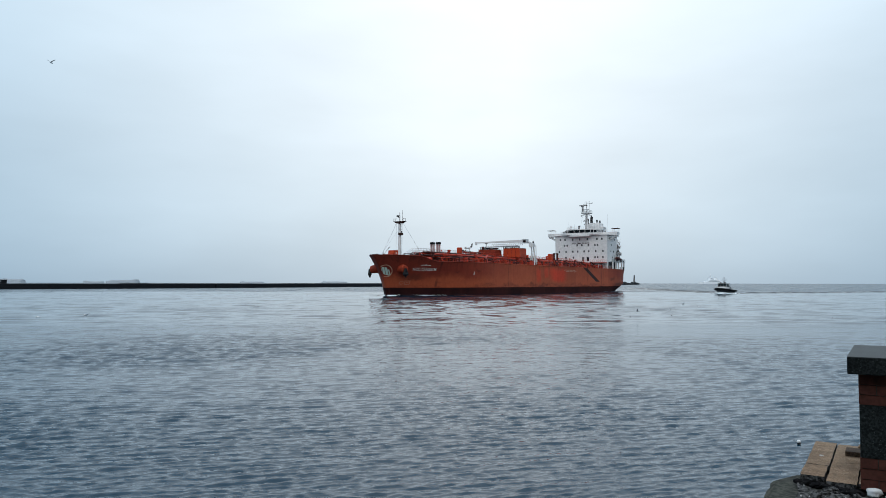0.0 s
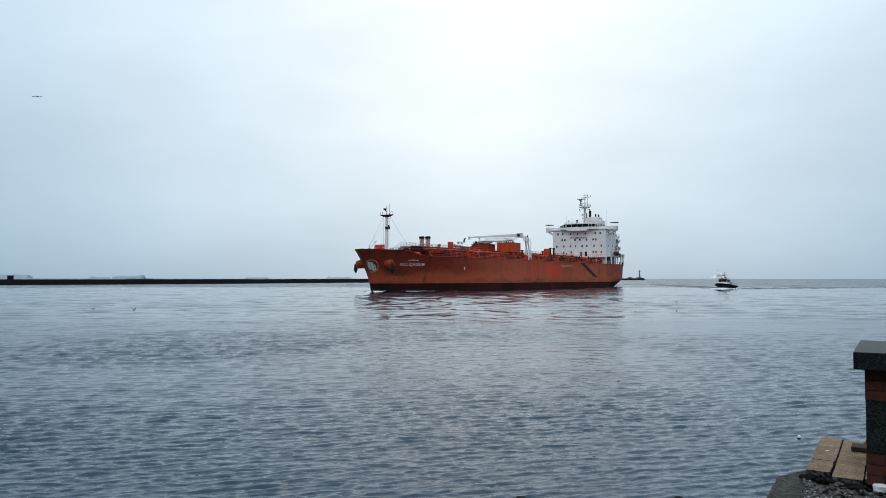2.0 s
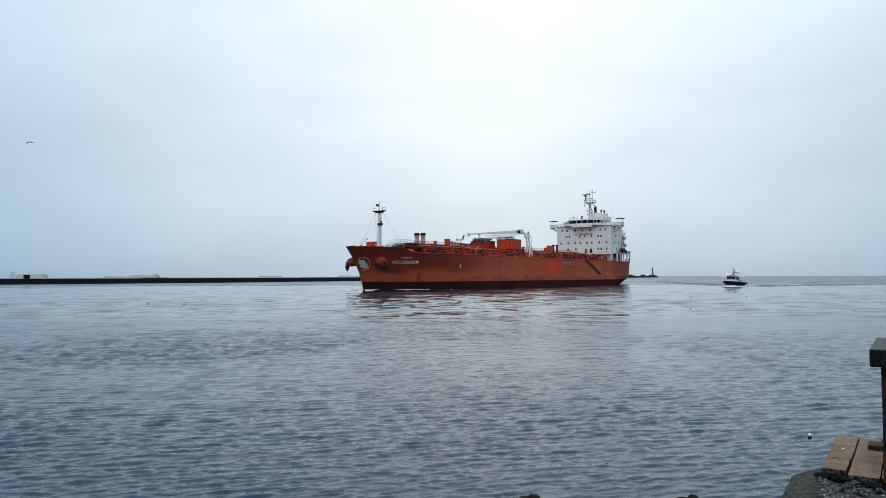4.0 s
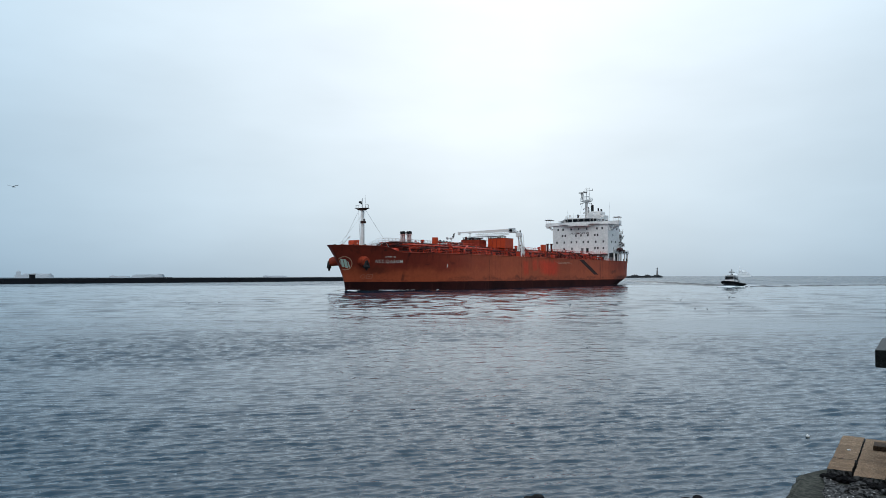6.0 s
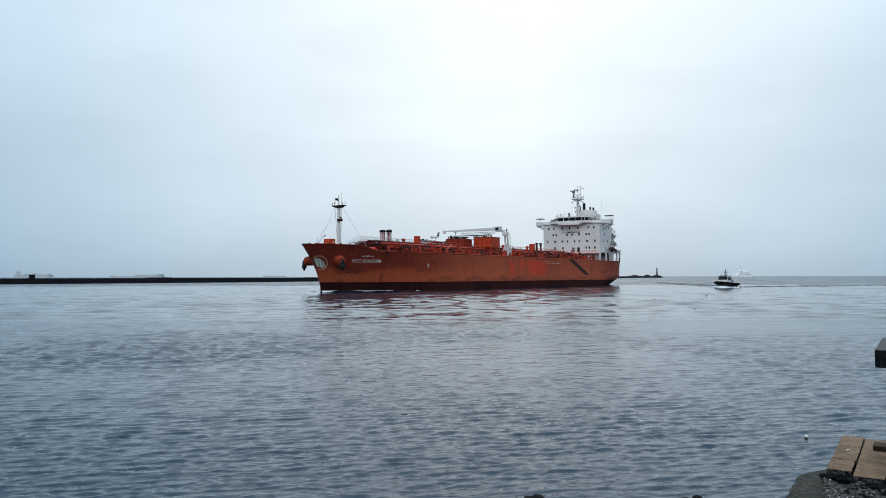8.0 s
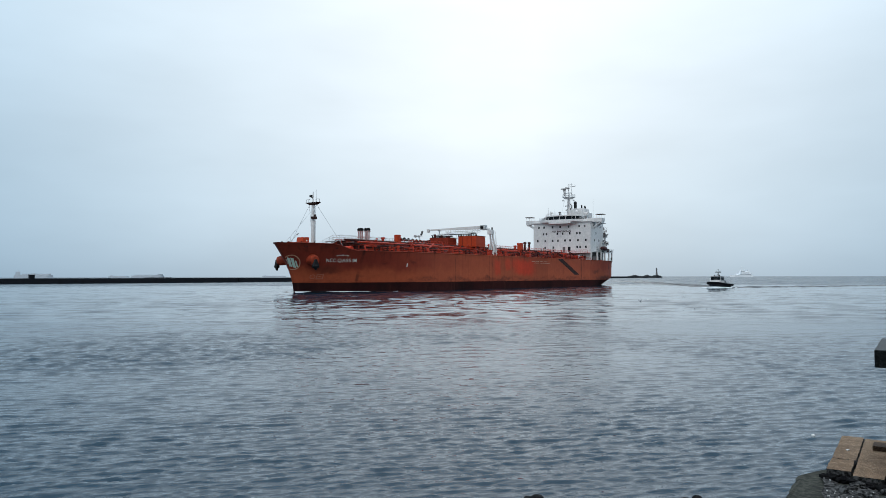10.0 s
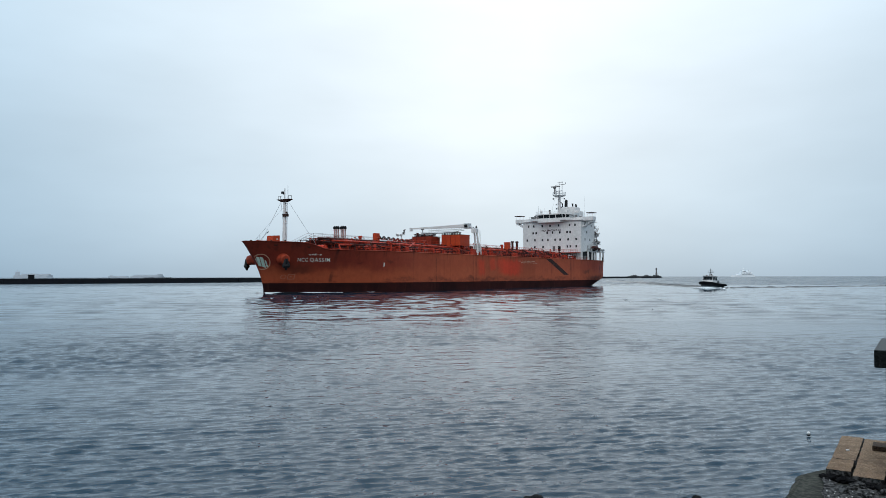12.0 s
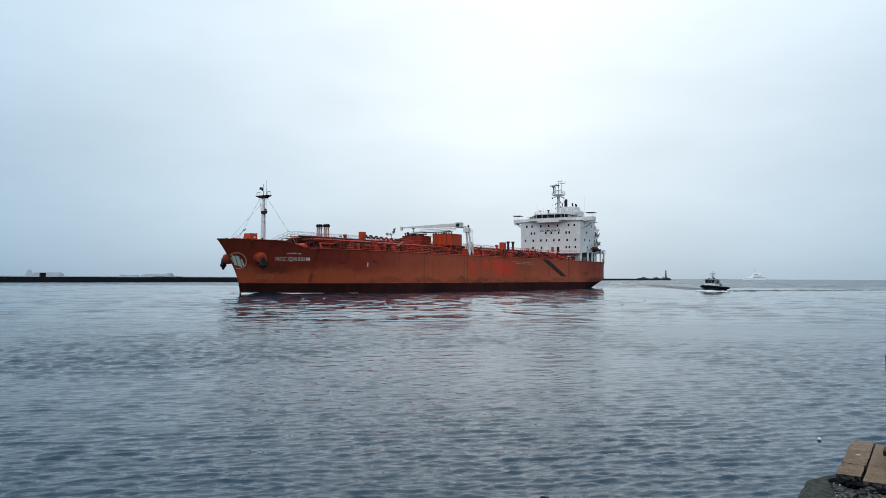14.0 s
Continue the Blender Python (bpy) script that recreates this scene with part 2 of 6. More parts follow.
def wave_of(t, co, length, turn, distort, detail_scale):
    """Trains of ripples, length metres from crest to crest."""
    mp = t.nodes.new("ShaderNodeMapping")
    mp.inputs["Rotation"].default_value = (0, 0, radians(turn))
    t.links.new(co, mp.inputs[0])
    w = t.nodes.new("ShaderNodeTexWave")
    w.wave_type, w.bands_direction, w.wave_profile = "BANDS", "Y", "SIN"
    w.inputs["Scale"].default_value = 0.314 / length
    w.inputs["Distortion"].default_value, w.inputs["Detail"].default_value = distort, 3.0
    w.inputs["Detail Scale"].default_value, w.inputs["Detail Roughness"].default_value = detail_scale, 0.6
    t.links.new(mp.outputs[0], w.inputs["Vector"])
    return w.outputs["Fac"]


def water_material():
    """Sea water: ripples over body colour; ruffled and slick bands; unresolved chop in the open water beyond the mouth."""
    m, t, b = nodes_of("sea_water")
    co = t.nodes.new("ShaderNodeTexCoord").outputs["Object"]
    b.inputs["Base Color"].default_value = (0.002, 0.027, 0.050, 1)
    b.inputs["IOR"].default_value = 1.333
    xyz = t.nodes.new("ShaderNodeSeparateXYZ")
    t.links.new(co, xyz.inputs[0])
    wob = math_of(t, "MULTIPLY", math_of(t, "SUBTRACT", noise_of(t, co, 1.0, 4, 0.6, (0.008, 0.03, 1)), 0.5), 18.0)
    yw = math_of(t, "ADD", xyz.outputs["Y"], wob)
    slick = near_of(t, yw, 185.0, 113.0, 121.0)
    far = math_of(t, "SUBTRACT", 1.0, near_of(t, yw, 0.0, 270.0, 340.0))
    off_shore = math_of(t, "SUBTRACT", 1.0, near_of(t, yw, 0.0, 20.0, 50.0))
    # cat's paws: gusts that roughen patches of the open water
    paws = ramp_of(t, noise_of(t, co, 1.0, 5, 0.7, (0.09, 0.03, 1)), 0.46, 0.62)
    rough = math_of(t, "ADD", math_of(t, "MULTIPLY", far, math_of(t, "ADD", 0.07, math_of(t, "MULTIPLY", paws, 0.26))), math_of(t, "ADD", 0.04, math_of(t, "MULTIPLY", off_shore, math_of(t, "SUBTRACT", 0.11, math_of(t, "MULTIPLY", slick, 0.09)))))
    t.links.new(rough, b.inputs["Roughness"])
    bands = ramp_of(t, noise_of(t, co, 1.0, 4, 0.55, (0.014, 0.05, 1)), 0.34, 0.64, (0.55, 0.55, 0.55, 1), (1, 1, 1, 1))
    wind = math_of(t, "MULTIPLY", bands, math_of(t, "SUBTRACT", 1.0, math_of(t, "MULTIPLY", slick, 0.85)))
    close = near_of(t, yw, 0.0, 18.0, 40.0)
    ripple = math_of(t, "MULTIPLY", wind, math_of(t, "ADD", 0.06, math_of(t, "MULTIPLY", close, 0.34)))
    layers = [(noise_of(t, co, 1.0, 4, 0.6, (0.012, 0.06, 1), 8, 0.6), 0.5, far), (noise_of(t, co, 1.0, 4, 0.6, (0.04, 0.22, 1), 5, 0.6), 0.28, far),
              (noise_of(t, co, 1.0, 2, 0.5, (0.11, 0.17, 1), 14, 0.4), 0.35, slick), (noise_of(t, co, 1.0, 3, 0.6, (0.26, 0.5, 1), 9, 0.4), 0.08, slick),
              (noise_of(t, co, 1.0, 4, 0.6, (0.85, 2.6, 1), 17, 0.8), 0.09, ripple), (wave_of(t, co, 0.47, -8, 5.0, 1.3), 0.040, ripple),
              (noise_of(t, co, 1.0, 4, 0.6, (3.2, 8.0, 1), 10, 1.0), 0.020, ripple)]
    prev = None
    for height, dist, k in layers:
        bmp = t.nodes.new("ShaderNodeBump")
        bmp.inputs["Distance"].default_value = dist
        t.links.new(k, bmp.inputs["Strength"])
        t.links.new(height, bmp.inputs["Height"])
        if prev:
            t.links.new(prev, bmp.inputs["Normal"])
        prev = bmp.outputs[0]
    t.links.new(prev, b.inputs["Normal"])
    return m


M_SEA = water_material()
M_SWELL = plain("steep_wave_water", (0.006, 0.012, 0.017), rough=0.12, var=0.2, scale=0.6, dist=0.05, spec=0.5)
M_FOAM = plain("white_foam", (0.70, 0.74, 0.76), rough=0.9, var=0.2, scale=3, dist=0.05)
M_BREAK = plain("wet_dark_concrete", (0.006, 0.007, 0.010), rough=0.8, var=0.5, scale=0.4, dist=0.05)
M_ROCKFAR = plain("dark_armour_stone", (0.035, 0.037, 0.04), rough=0.9, var=0.5, scale=0.5, dist=0.1)


def granite(name, c0, c1, c2, scale, rough=0.35, spec=0.3):
    m, t, b = nodes_of(name)
    co = t.nodes.new("ShaderNodeTexCoord").outputs["Object"]
    v = t.nodes.new("ShaderNodeTexVoronoi")
    v.inputs["Scale"].default_value = scale
    t.links.new(co, v.inputs["Vector"])
    spk = ramp_of(t, noise_of(t, co, scale * 1.6, 3, 0.6), 0.42, 0.62)
    base = mix_of(t, spk, c0, c1)
    base = mix_of(t, ramp_of(t, v.outputs["Distance"], 0.08, 0.22, (1, 1, 1, 1), (0, 0, 0, 1)), base, c2)
    base = mix_of(t, 1.0, base, ramp_of(t, noise_of(t, co, 4, 4), 0.3, 0.7, (0.7, 0.7, 0.7, 1), (1.2, 1.2, 1.2, 1)), "MULTIPLY")
    t.links.new(base, b.inputs["Base Color"])
    b.inputs["Roughness"].default_value = rough
    b.inputs["Specular IOR Level"].default_value = spec
    bump_of(t, b, noise_of(t, co, scale, 4), 0.003)
    return m


M_GRANITE = granite("dark_speckled_granite", (0.006, 0.008, 0.009), (0.030, 0.037, 0.037), (0.085, 0.098, 0.095), 44, 0.5, 0.15)
M_BRICK = plain("red_brick", (0.085, 0.030, 0.022), rough=0.85, var=0.35, scale=25, dist=0.004)
M_MORTAR = plain("grey_mortar", (0.05, 0.042, 0.038), rough=0.95, var=0.3, scale=40, dist=0.003)
def pebbled(name, stops, scale):
    """Washed concrete: small pebbles of mixed colours in a sandy paste, with dirt in the hollows."""
    m, t, b = nodes_of(name)
    co = t.nodes.new("ShaderNodeTexCoord").outputs["Object"]
    v = t.nodes.new("ShaderNodeTexVoronoi")
    v.inputs["Scale"].default_value = scale
    t.links.new(co, v.inputs["Vector"])
    sep = t.nodes.new("ShaderNodeSeparateColor")
    t.links.new(v.outputs["Color"], sep.inputs[0])
    r = t.nodes.new("ShaderNodeValToRGB")
    r.color_ramp.interpolation = "CONSTANT"
    e = r.color_ramp.elements
    e[0].position, e[0].color = 0.0, (*stops[0], 1)
    e[1].position, e[1].color = 0.2, (*stops[1], 1)
    for k, c in enumerate(stops[2:]):
        x = e.new(0.2 + 0.8 * (k + 1) / (len(stops) - 1))
        x.color = (*c, 1)
    t.links.new(sep.outputs[0], r.inputs[0])
    paste = mix_of(t, ramp_of(t, v.outputs["Distance"], 0.35, 0.6), r.outputs[0], (0.21, 0.14, 0.09))
    stain = ramp_of(t, noise_of(t, co, 5, 5, 0.65), 0.35, 0.65, (0.6, 0.57, 0.54, 1), (1.1, 1.1, 1.1, 1))
    base = mix_of(t, 1.0, paste, stain, "MULTIPLY")
    t.links.new(base, b.inputs["Base Color"])
    b.inputs["Roughness"].default_value = 0.85
    b.inputs["Specular IOR Level"].default_value = 0.2
    bump_of(t, b, v.outputs["Distance"], -0.004)
    return m


M_SLAB = pebbled("tan_washed_concrete_slab", [(0.11, 0.070, 0.045), (0.37, 0.255, 0.165), (0.29, 0.185, 0.110), (0.46, 0.35, 0.25), (0.34, 0.215, 0.130)], 120)
M_BROWNSTONE = granite("dark_brown_stone", (0.025, 0.014, 0.009), (0.10, 0.06, 0.035), (0.02, 0.012, 0.008), 50, 0.85)
M_RUBBLE = granite("broken_grey_concrete", (0.004, 0.004, 0.004), (0.12, 0.12, 0.12), (0.008, 0.008, 0.008), 20, 0.9)
M_SEAWALL = granite("algae_stained_concrete", (0.012, 0.014, 0.010), (0.056, 0.058, 0.045), (0.008, 0.008, 0.007), 16, 0.85)
M_SHORE = granite("wet_black_rock", (0.004, 0.004, 0.005), (0.014, 0.014, 0.015), (0.006, 0.006, 0.006), 9, 0.7, 0.08)
M_PAPER = plain("white_paper", (0.70, 0.70, 0.69), rough=0.8, var=0.08, scale=12)

# ---- mesh helpers ----
def part(name, bm, material, parent=None, label="", smooth=False, at=None, sheet=False):
    """Links a bmesh as one mesh object, under a thing or a part; an open sheet faces upwards."""
    me = bpy.data.meshes.new(name)
    bmesh.ops.recalc_face_normals(bm, faces=bm.faces)
    if sheet:
        bm.normal_update()
        bmesh.ops.reverse_faces(bm, faces=[f for f in bm.faces if f.normal.z < 0])
    bm.to_mesh(me)
    bm.free()
    me.materials.append(material)
    if smooth:
        me.polygons.foreach_set("use_smooth", [True] * len(me.polygons))
    ob = new(name, me)
    if parent:
        ob.parent = parent
    if at:
        ob.matrix_basis = at
    if label:
        tagged(ob, label)
    return ob


def again(ob, m):
    """Another part on the same mesh, at the pose m."""
    o = ob.copy()
    scene.collection.objects.link(o)
    o.matrix_basis = m
    return o


def thing(name, label, category, group="", kind="", at=None):
    ob = new(name)
    ob.empty_display_size = 0.2
    if at:
        ob.matrix_basis = at
    return tagged(ob, label, category, group, kind)


def box(bm, x0, x1, y0, y1, z0, z1, bevel=0.0):
    vs = [bm.verts.new((x, y, z)) for x in (x0, x1) for y in (y0, y1) for z in (z0, z1)]
    fs = [bm.faces.new([vs[i] for i in f]) for f in ((0, 1, 3, 2), (4, 6, 7, 5), (0, 4, 5, 1), (2, 3, 7, 6), (0, 2, 6, 4), (1, 5, 7, 3))]
    if bevel:
        es = list({e for f in fs for e in f.edges})
        bmesh.ops.bevel(bm, geom=es, offset=bevel, segments=2, affect="EDGES", profile=0.6)
    return vs


def prism(bm, outline, z0, z1):
    """An upright prism over a plan outline [(x, y), ...]."""
    lo, hi = [bm.verts.new((x, y, z0)) for x, y in outline], [bm.verts.new((x, y, z1)) for x, y in outline]
    n = len(outline)
    for i in range(n):
        bm.faces.new((lo[i], lo[(i + 1) % n], hi[(i + 1) % n], hi[i]))
    bm.faces.new(lo[::-1])
    bm.faces.new(hi)


def slab_y(bm, outline, y0, y1):
    """A prism over a side outline [(x, z), ...]."""
    a, b = [bm.verts.new((x, y0, z)) for x, z in outline], [bm.verts.new((x, y1, z)) for x, z in outline]
    n = len(outline)
    for i in range(n):
        bm.faces.new((a[i], a[(i + 1) % n], b[(i + 1) % n], b[i]))
    bm.faces.new(a)
    bm.faces.new(b[::-1])


def tube(bm, a, b, r, r2=None, n=8):
    """A round bar from a to b."""
    a, b = Vector(a), Vector(b)
    q = (b - a).to_track_quat("Z", "Y")
    rings = []
    for p, rad in ((a, r), (b, r if r2 is None else r2)):
        rings.append([bm.verts.new(p + q @ Vector((rad * math.cos(6.2832 * i / n), rad * math.sin(6.2832 * i / n), 0))) for i in range(n)])
    for i in range(n):
        bm.faces.new((rings[0][i], rings[0][(i + 1) % n], rings[1][(i + 1) % n], rings[1][i]))
    bm.faces.new(rings[0][::-1])
    bm.faces.new(rings[1])


def chain(bm, pts, r, n=6):
    for a, b in zip(pts, pts[1:]):
        tube(bm, a, b, r, n=n)


def lump(bm, centre, size, seed, sub=2, rough=0.35):
    """An irregular boulder."""
    made = bmesh.ops.create_icosphere(bm, subdivisions=sub, radius=1.0)["verts"]
    off = Vector((seed * 7.3, seed * 3.1, seed * 1.7))
    for v in made:
        k = 1 + rough * noise.noise(v.co * 1.3 + off) + 0.4 * rough * noise.noise(v.co * 3.1 + off)
        v.co = Vector(centre) + Vector((v.co.x * size[0] * k, v.co.y * size[1] * k, v.co.z * size[2] * k))


BM = bmesh.new

# ---- the sea: one sheet to the horizon ----
def sea():
    rng = np.random.default_rng(3)
    rings = [0.02, 1.5, 3.0, 5.0, 7.0, 8.5]
    while rings[-1] < 4850:
        r = rings[-1]
        rings.append(r + r * (0.0034 if r < 75 else 0.006 if r < 320 else 0.02))
    rings = np.array(rings)
    fan = np.radians(np.concatenate([np.arange(-37, 37.01, 0.105), np.arange(42, 318, 4.0)]))
    R, A = np.meshgrid(rings, fan, indexing="ij")
    X, Y = R * np.sin(A), R * np.cos(A)
    Z = np.zeros_like(X)
    step = np.maximum(R * np.where(R < 75, 0.0034, np.where(R < 320, 0.006, 0.02)), 0.03)
    fine = (A <= math.radians(37.1))
    # gust patches: rougher and calmer water, drawn out across the wind
    gust = np.zeros_like(X)
    for _ in range(14):
        a, k, ph = rng.normal(1.75, 0.35), 0.05 * 12 ** rng.uniform(0, 1), rng.uniform(0, 6.28)
        gust += np.sin(k * (X * np.cos(a) + Y * np.sin(a)) + ph + 1.3 * np.sin(0.11 * X + ph))
    gust = 0.95 + 0.50 * np.tanh(gust / 2.2)
    gust *= np.interp(R, [0, 24, 50, 66, 80, 5000], [1.0, 1.0, 1.0, 0.9, 0.22, 0.15])  # the breeze falls off away from the quay
    gust *= 1.04 - 0.16 * np.tanh(5 * (X / np.maximum(R, 0.1) - 0.12))  # the quay shelters the water beside it
    gust *= np.interp(R, [0, 14, 21, 42, 58, 5000], [0.97, 0.97, 1.14, 1.16, 1.0, 1.0])
    for count, short, long, slope, spread in ((120, 0.11, 0.26, 0.65, 0.26), (80, 0.21, 0.54, 0.41, 0.18), (30, 0.55, 2.0, 0.10, 0.18)):
        for i in range(count):
            length = short * (long / short) ** rng.uniform(0, 1)
            heading = math.radians(286 if i % 5 else 262) + rng.normal(0, spread)
            k, ph = 2 * math.pi / length, rng.uniform(0, 6.28)
            amp = slope * math.sqrt(2 / count) / k
            keep = np.clip(length / (2.6 * step) - 0.6, 0, 1) * np.where(fine, 1, 0.0)
            across = -X * math.sin(heading) + Y * math.cos(heading)
            arg = k * (X * math.cos(heading) + Y * math.sin(heading)) + ph + 0.5 * np.sin(0.21 * k * across + 2.3 * ph)
            # groups of crests, so that no wave runs on for ever
            grp = 0.55 + 0.6 * np.sin(k * 0.17 * across + ph * 1.7) * np.sin(k * 0.09 * (X * math.cos(heading) + Y * math.sin(heading)) + ph * 3.1)
            Z += amp * keep * gust * grp * (np.sin(arg) + 0.32 * np.sin(2 * arg - 1.2))
    # a low leftover swell on the slick beyond the breeze
    calm = np.interp(R, [0, 62, 82, 300, 360, 5000], [0, 0, 1, 1, 0, 0]) * np.where(fine, 1, 0.0)
    for i in range(44):
        length = 2.4 * 3.4 ** rng.uniform(0, 1)
        heading = math.radians(272) + rng.normal(0, 0.32)
        k, ph = 2 * math.pi / length, rng.uniform(0, 6.28)
        along, across = X * math.cos(heading) + Y * math.sin(heading), -X * math.sin(heading) + Y * math.cos(heading)
        Z += 0.105 * math.sqrt(2 / 44) / k * calm * np.clip(length / (2.6 * step) - 0.6, 0, 1) * (0.6 + 0.6 * np.sin(k * 0.21 * across + ph * 1.7)) * np.sin(k * along + ph + 0.6 * np.sin(0.3 * k * across + ph))
    nr, na = X.shape
    co = np.stack([X, Y, Z], -1).reshape(-1, 3)
    i, j = np.meshgrid(np.arange(0, nr - 1), np.arange(na), indexing="ij")
    a = (i * na + j).ravel()
    b = (i * na + (j + 1) % na).ravel()
    quads = np.stack([a, b, b + na, a + na], -1)
    me = bpy.data.meshes.new("water")
    me.vertices.add(len(co))
    me.vertices.foreach_set("co", co.ravel())
    me.loops.add(quads.size)
    me.loops.foreach_set("vertex_index", quads.ravel().astype(np.int32))
    me.polygons.add(len(quads))
    me.polygons.foreach_set("loop_start", np.arange(0, quads.size, 4, dtype=np.int32))
    me.polygons.foreach_set("use_smooth", np.ones(len(quads), dtype=bool))
    me.update(calc_edges=True)
    me.materials.append(M_SEA)
    ob = new("water", me)
    return tagged(ob, "grey-blue harbour sea with small wind ripples", "water", kind="structure")


WATER = sea()


def sea_bed():
    bm = BM()
    box(bm, -4900, 4900, -4900, 4900, -14.5, -14)
    return tagged(part("ground", bm, M_ROCKFAR), "dark sea bed under the harbour water", "sea bed", kind="structure")


sea_bed()


# ---- breakwater and light tower ----
BW = [(-520, 75), (-227, 387), (-133, 489), (-40, 652), (160, 998), (462, 1508)]


def breakwater():
    bw = tagged(new("breakwater"), "long low dark concrete breakwater across the harbour mouth", "breakwater", kind="structure")
    for (x0, y0), (x1, y1) in zip(BW, BW[1:]):
        n = max(1, round(math.hypot(x1 - x0, y1 - y0) / 40))
        ang = math.atan2(y1 - y0, x1 - x0)
        seg = math.hypot(x1 - x0, y1 - y0) / n
        for i in range(n):
            bm = BM()
            h = 2.75 + random.uniform(-0.06, 0.06)
            slab_y(bm, [(0, -3), (seg - 0.12, -3), (seg - 0.12, h), (0, h)], -4, 4)
            slab_y(bm, [(0.2, h), (seg - 0.3, h), (seg - 0.3, h + 0.25), (0.2, h + 0.25)], 1.6, 3.6)
            f = i / n
            part("caisson", bm, M_BREAK, bw, at=pose(x0 + (x1 - x0) * f, y0 + (y1 - y0) * f, 0, 0, 0, math.degrees(ang)))
    return bw


breakwater()


def armour_stones():
    """Stones heaped on the far end and in two spots of the breakwater."""
    rng = random.Random(5)
    bm = BM()
    for i in range(150):
        f = rng.random()
        x, y = 462 + (346 - 462) * f, 1508 + (1312 - 1508) * f
        h = 3.0 + 2.6 * rng.random() ** 2 * (0.5 + 0.5 * math.sin(f * 17))
        lump(bm, (x + rng.uniform(-3, 3), y + rng.uniform(-3, 3), h * 0.6), (rng.uniform(0.9, 2.4), rng.uniform(1.2, 2.5), h * 0.6), i, 1)
    ob = part("armour_stones", bm, M_ROCKFAR)
    tagged(ob, "heap of dark armour stones on the breakwater head", "rocks", kind="stuff")
    bm = BM()
    for i in range(14):
        k = i / 13
        lump(bm, (-174.5 + 11 * k, 443.8 + 12 * k, 3.1), (0.5, 0.5, rng.uniform(0.3, 0.75)), i + 300, 1)
    tagged(part("bollard_row", bm, M_ROCKFAR), "row of dark knobs on top of the breakwater", "bollards", kind="stuff")


armour_stones()


def light_tower(x, y):
    lt = thing("lighthouse", "slim dark harbour lighthouse on the breakwater head", "lighthouse", at=pose(x, y, 2.7))
    bm = BM(); prism(bm, [(3.4 * math.cos(a * 0.7854), 3.4 * math.sin(a * 0.7854)) for a in range(8)], 0, 2.6)
    part("base", bm, M_ROCKFAR, lt)
    bm = BM(); tube(bm, (0, 0, 2.6), (0, 0, 14.2), 2.1, 1.05, 16)
    part("tower", bm, M_TOWER, lt)
    bm = BM(); tube(bm, (0, 0, 14.2), (0, 0, 14.6), 2.1, 2.1, 16)
    part("gallery", bm, M_ROCKFAR, lt)
    bm = BM()
    for i in range(8):
        a = i * 0.7854
        tube(bm, (2.0 * math.cos(a), 2.0 * math.sin(a), 14.6), (2.0 * math.cos(a), 2.0 * math.sin(a), 15.7), 0.06, n=5)
        tube(bm, (2.0 * math.cos(a), 2.0 * math.sin(a), 15.7), (2.0 * math.cos(a + 0.7854), 2.0 * math.sin(a + 0.7854), 15.7), 0.05, n=5)
    part("railing", bm, M_ROCKFAR, lt)
    bm = BM(); tube(bm, (0, 0, 14.6), (0, 0, 16.4), 0.9, 0.9, 12)
    part("lantern", bm, M_GLASS, lt)
    bm = BM(); tube(bm, (0, 0, 16.4), (0, 0, 17.5), 1.1, 0.15, 12); tube(bm, (0, 0, 17.4), (0, 0, 18.6), 0.07, n=5)
    part("roof", bm, M_DECKDARK, lt)
    bm = BM(); box(bm, -6.5, -4.0, -1.4, 1.4, 0, 3.0)
    part("hut", bm, M_ROCKFAR, lt)


light_tower(455 * 0.985, 1508 * 0.985)

# ---- the tanker: x towards the bow, y to port, z up from the waterline; the origin lies under the transom ----
BEAM, BOOT, DECK = 16.1, 2.37, 9.9


def stem(z):
    return 177.6 + 6.0 * max(0.0, z / 11.75) ** 1.75


def half(s, z):
    """Half breadth of the hull at the station s and the height z."""
    zz = min(max(z, -2.0), 11.8)
    k = min(1.0, max(0.0, zz) / 11.0)
    u = min(1.0, max(0.0, (stem(zz) - s) / 36.0))
    fore = BEAM * (1 - (1 - u) ** 1.85) ** (0.92 - 0.14 * k)
    end = tail(zz)
    tr = 10.5 if zz > 3.2 else max(3.0, 10.5 - 1.4 * (3.2 - zz))
    v = min(1.0, max(0.0, (s - end) / (24 + 14 * (1 - k))))
    aft = tr + (BEAM - tr) * (1 - (1 - v) ** 2.2)
    return min(fore, aft)


def sheer(s):
    """Height of the deck edge."""
    u = min(1.0, max(0.0, (s - 167.5) / 6.0))
    return DECK + 1.45 * u * u * (3 - 2 * u) + 0.3 * max(0.0, (s - 172) / 11)


def tail(z):
    return 0.0 if z > 3.2 else 4.0 * ((3.2 - max(z, -2)) / 3.2) ** 1.2


SHIP = thing("tanker", "large red-hulled chemical tanker with white aft accommodation under way", "ship")


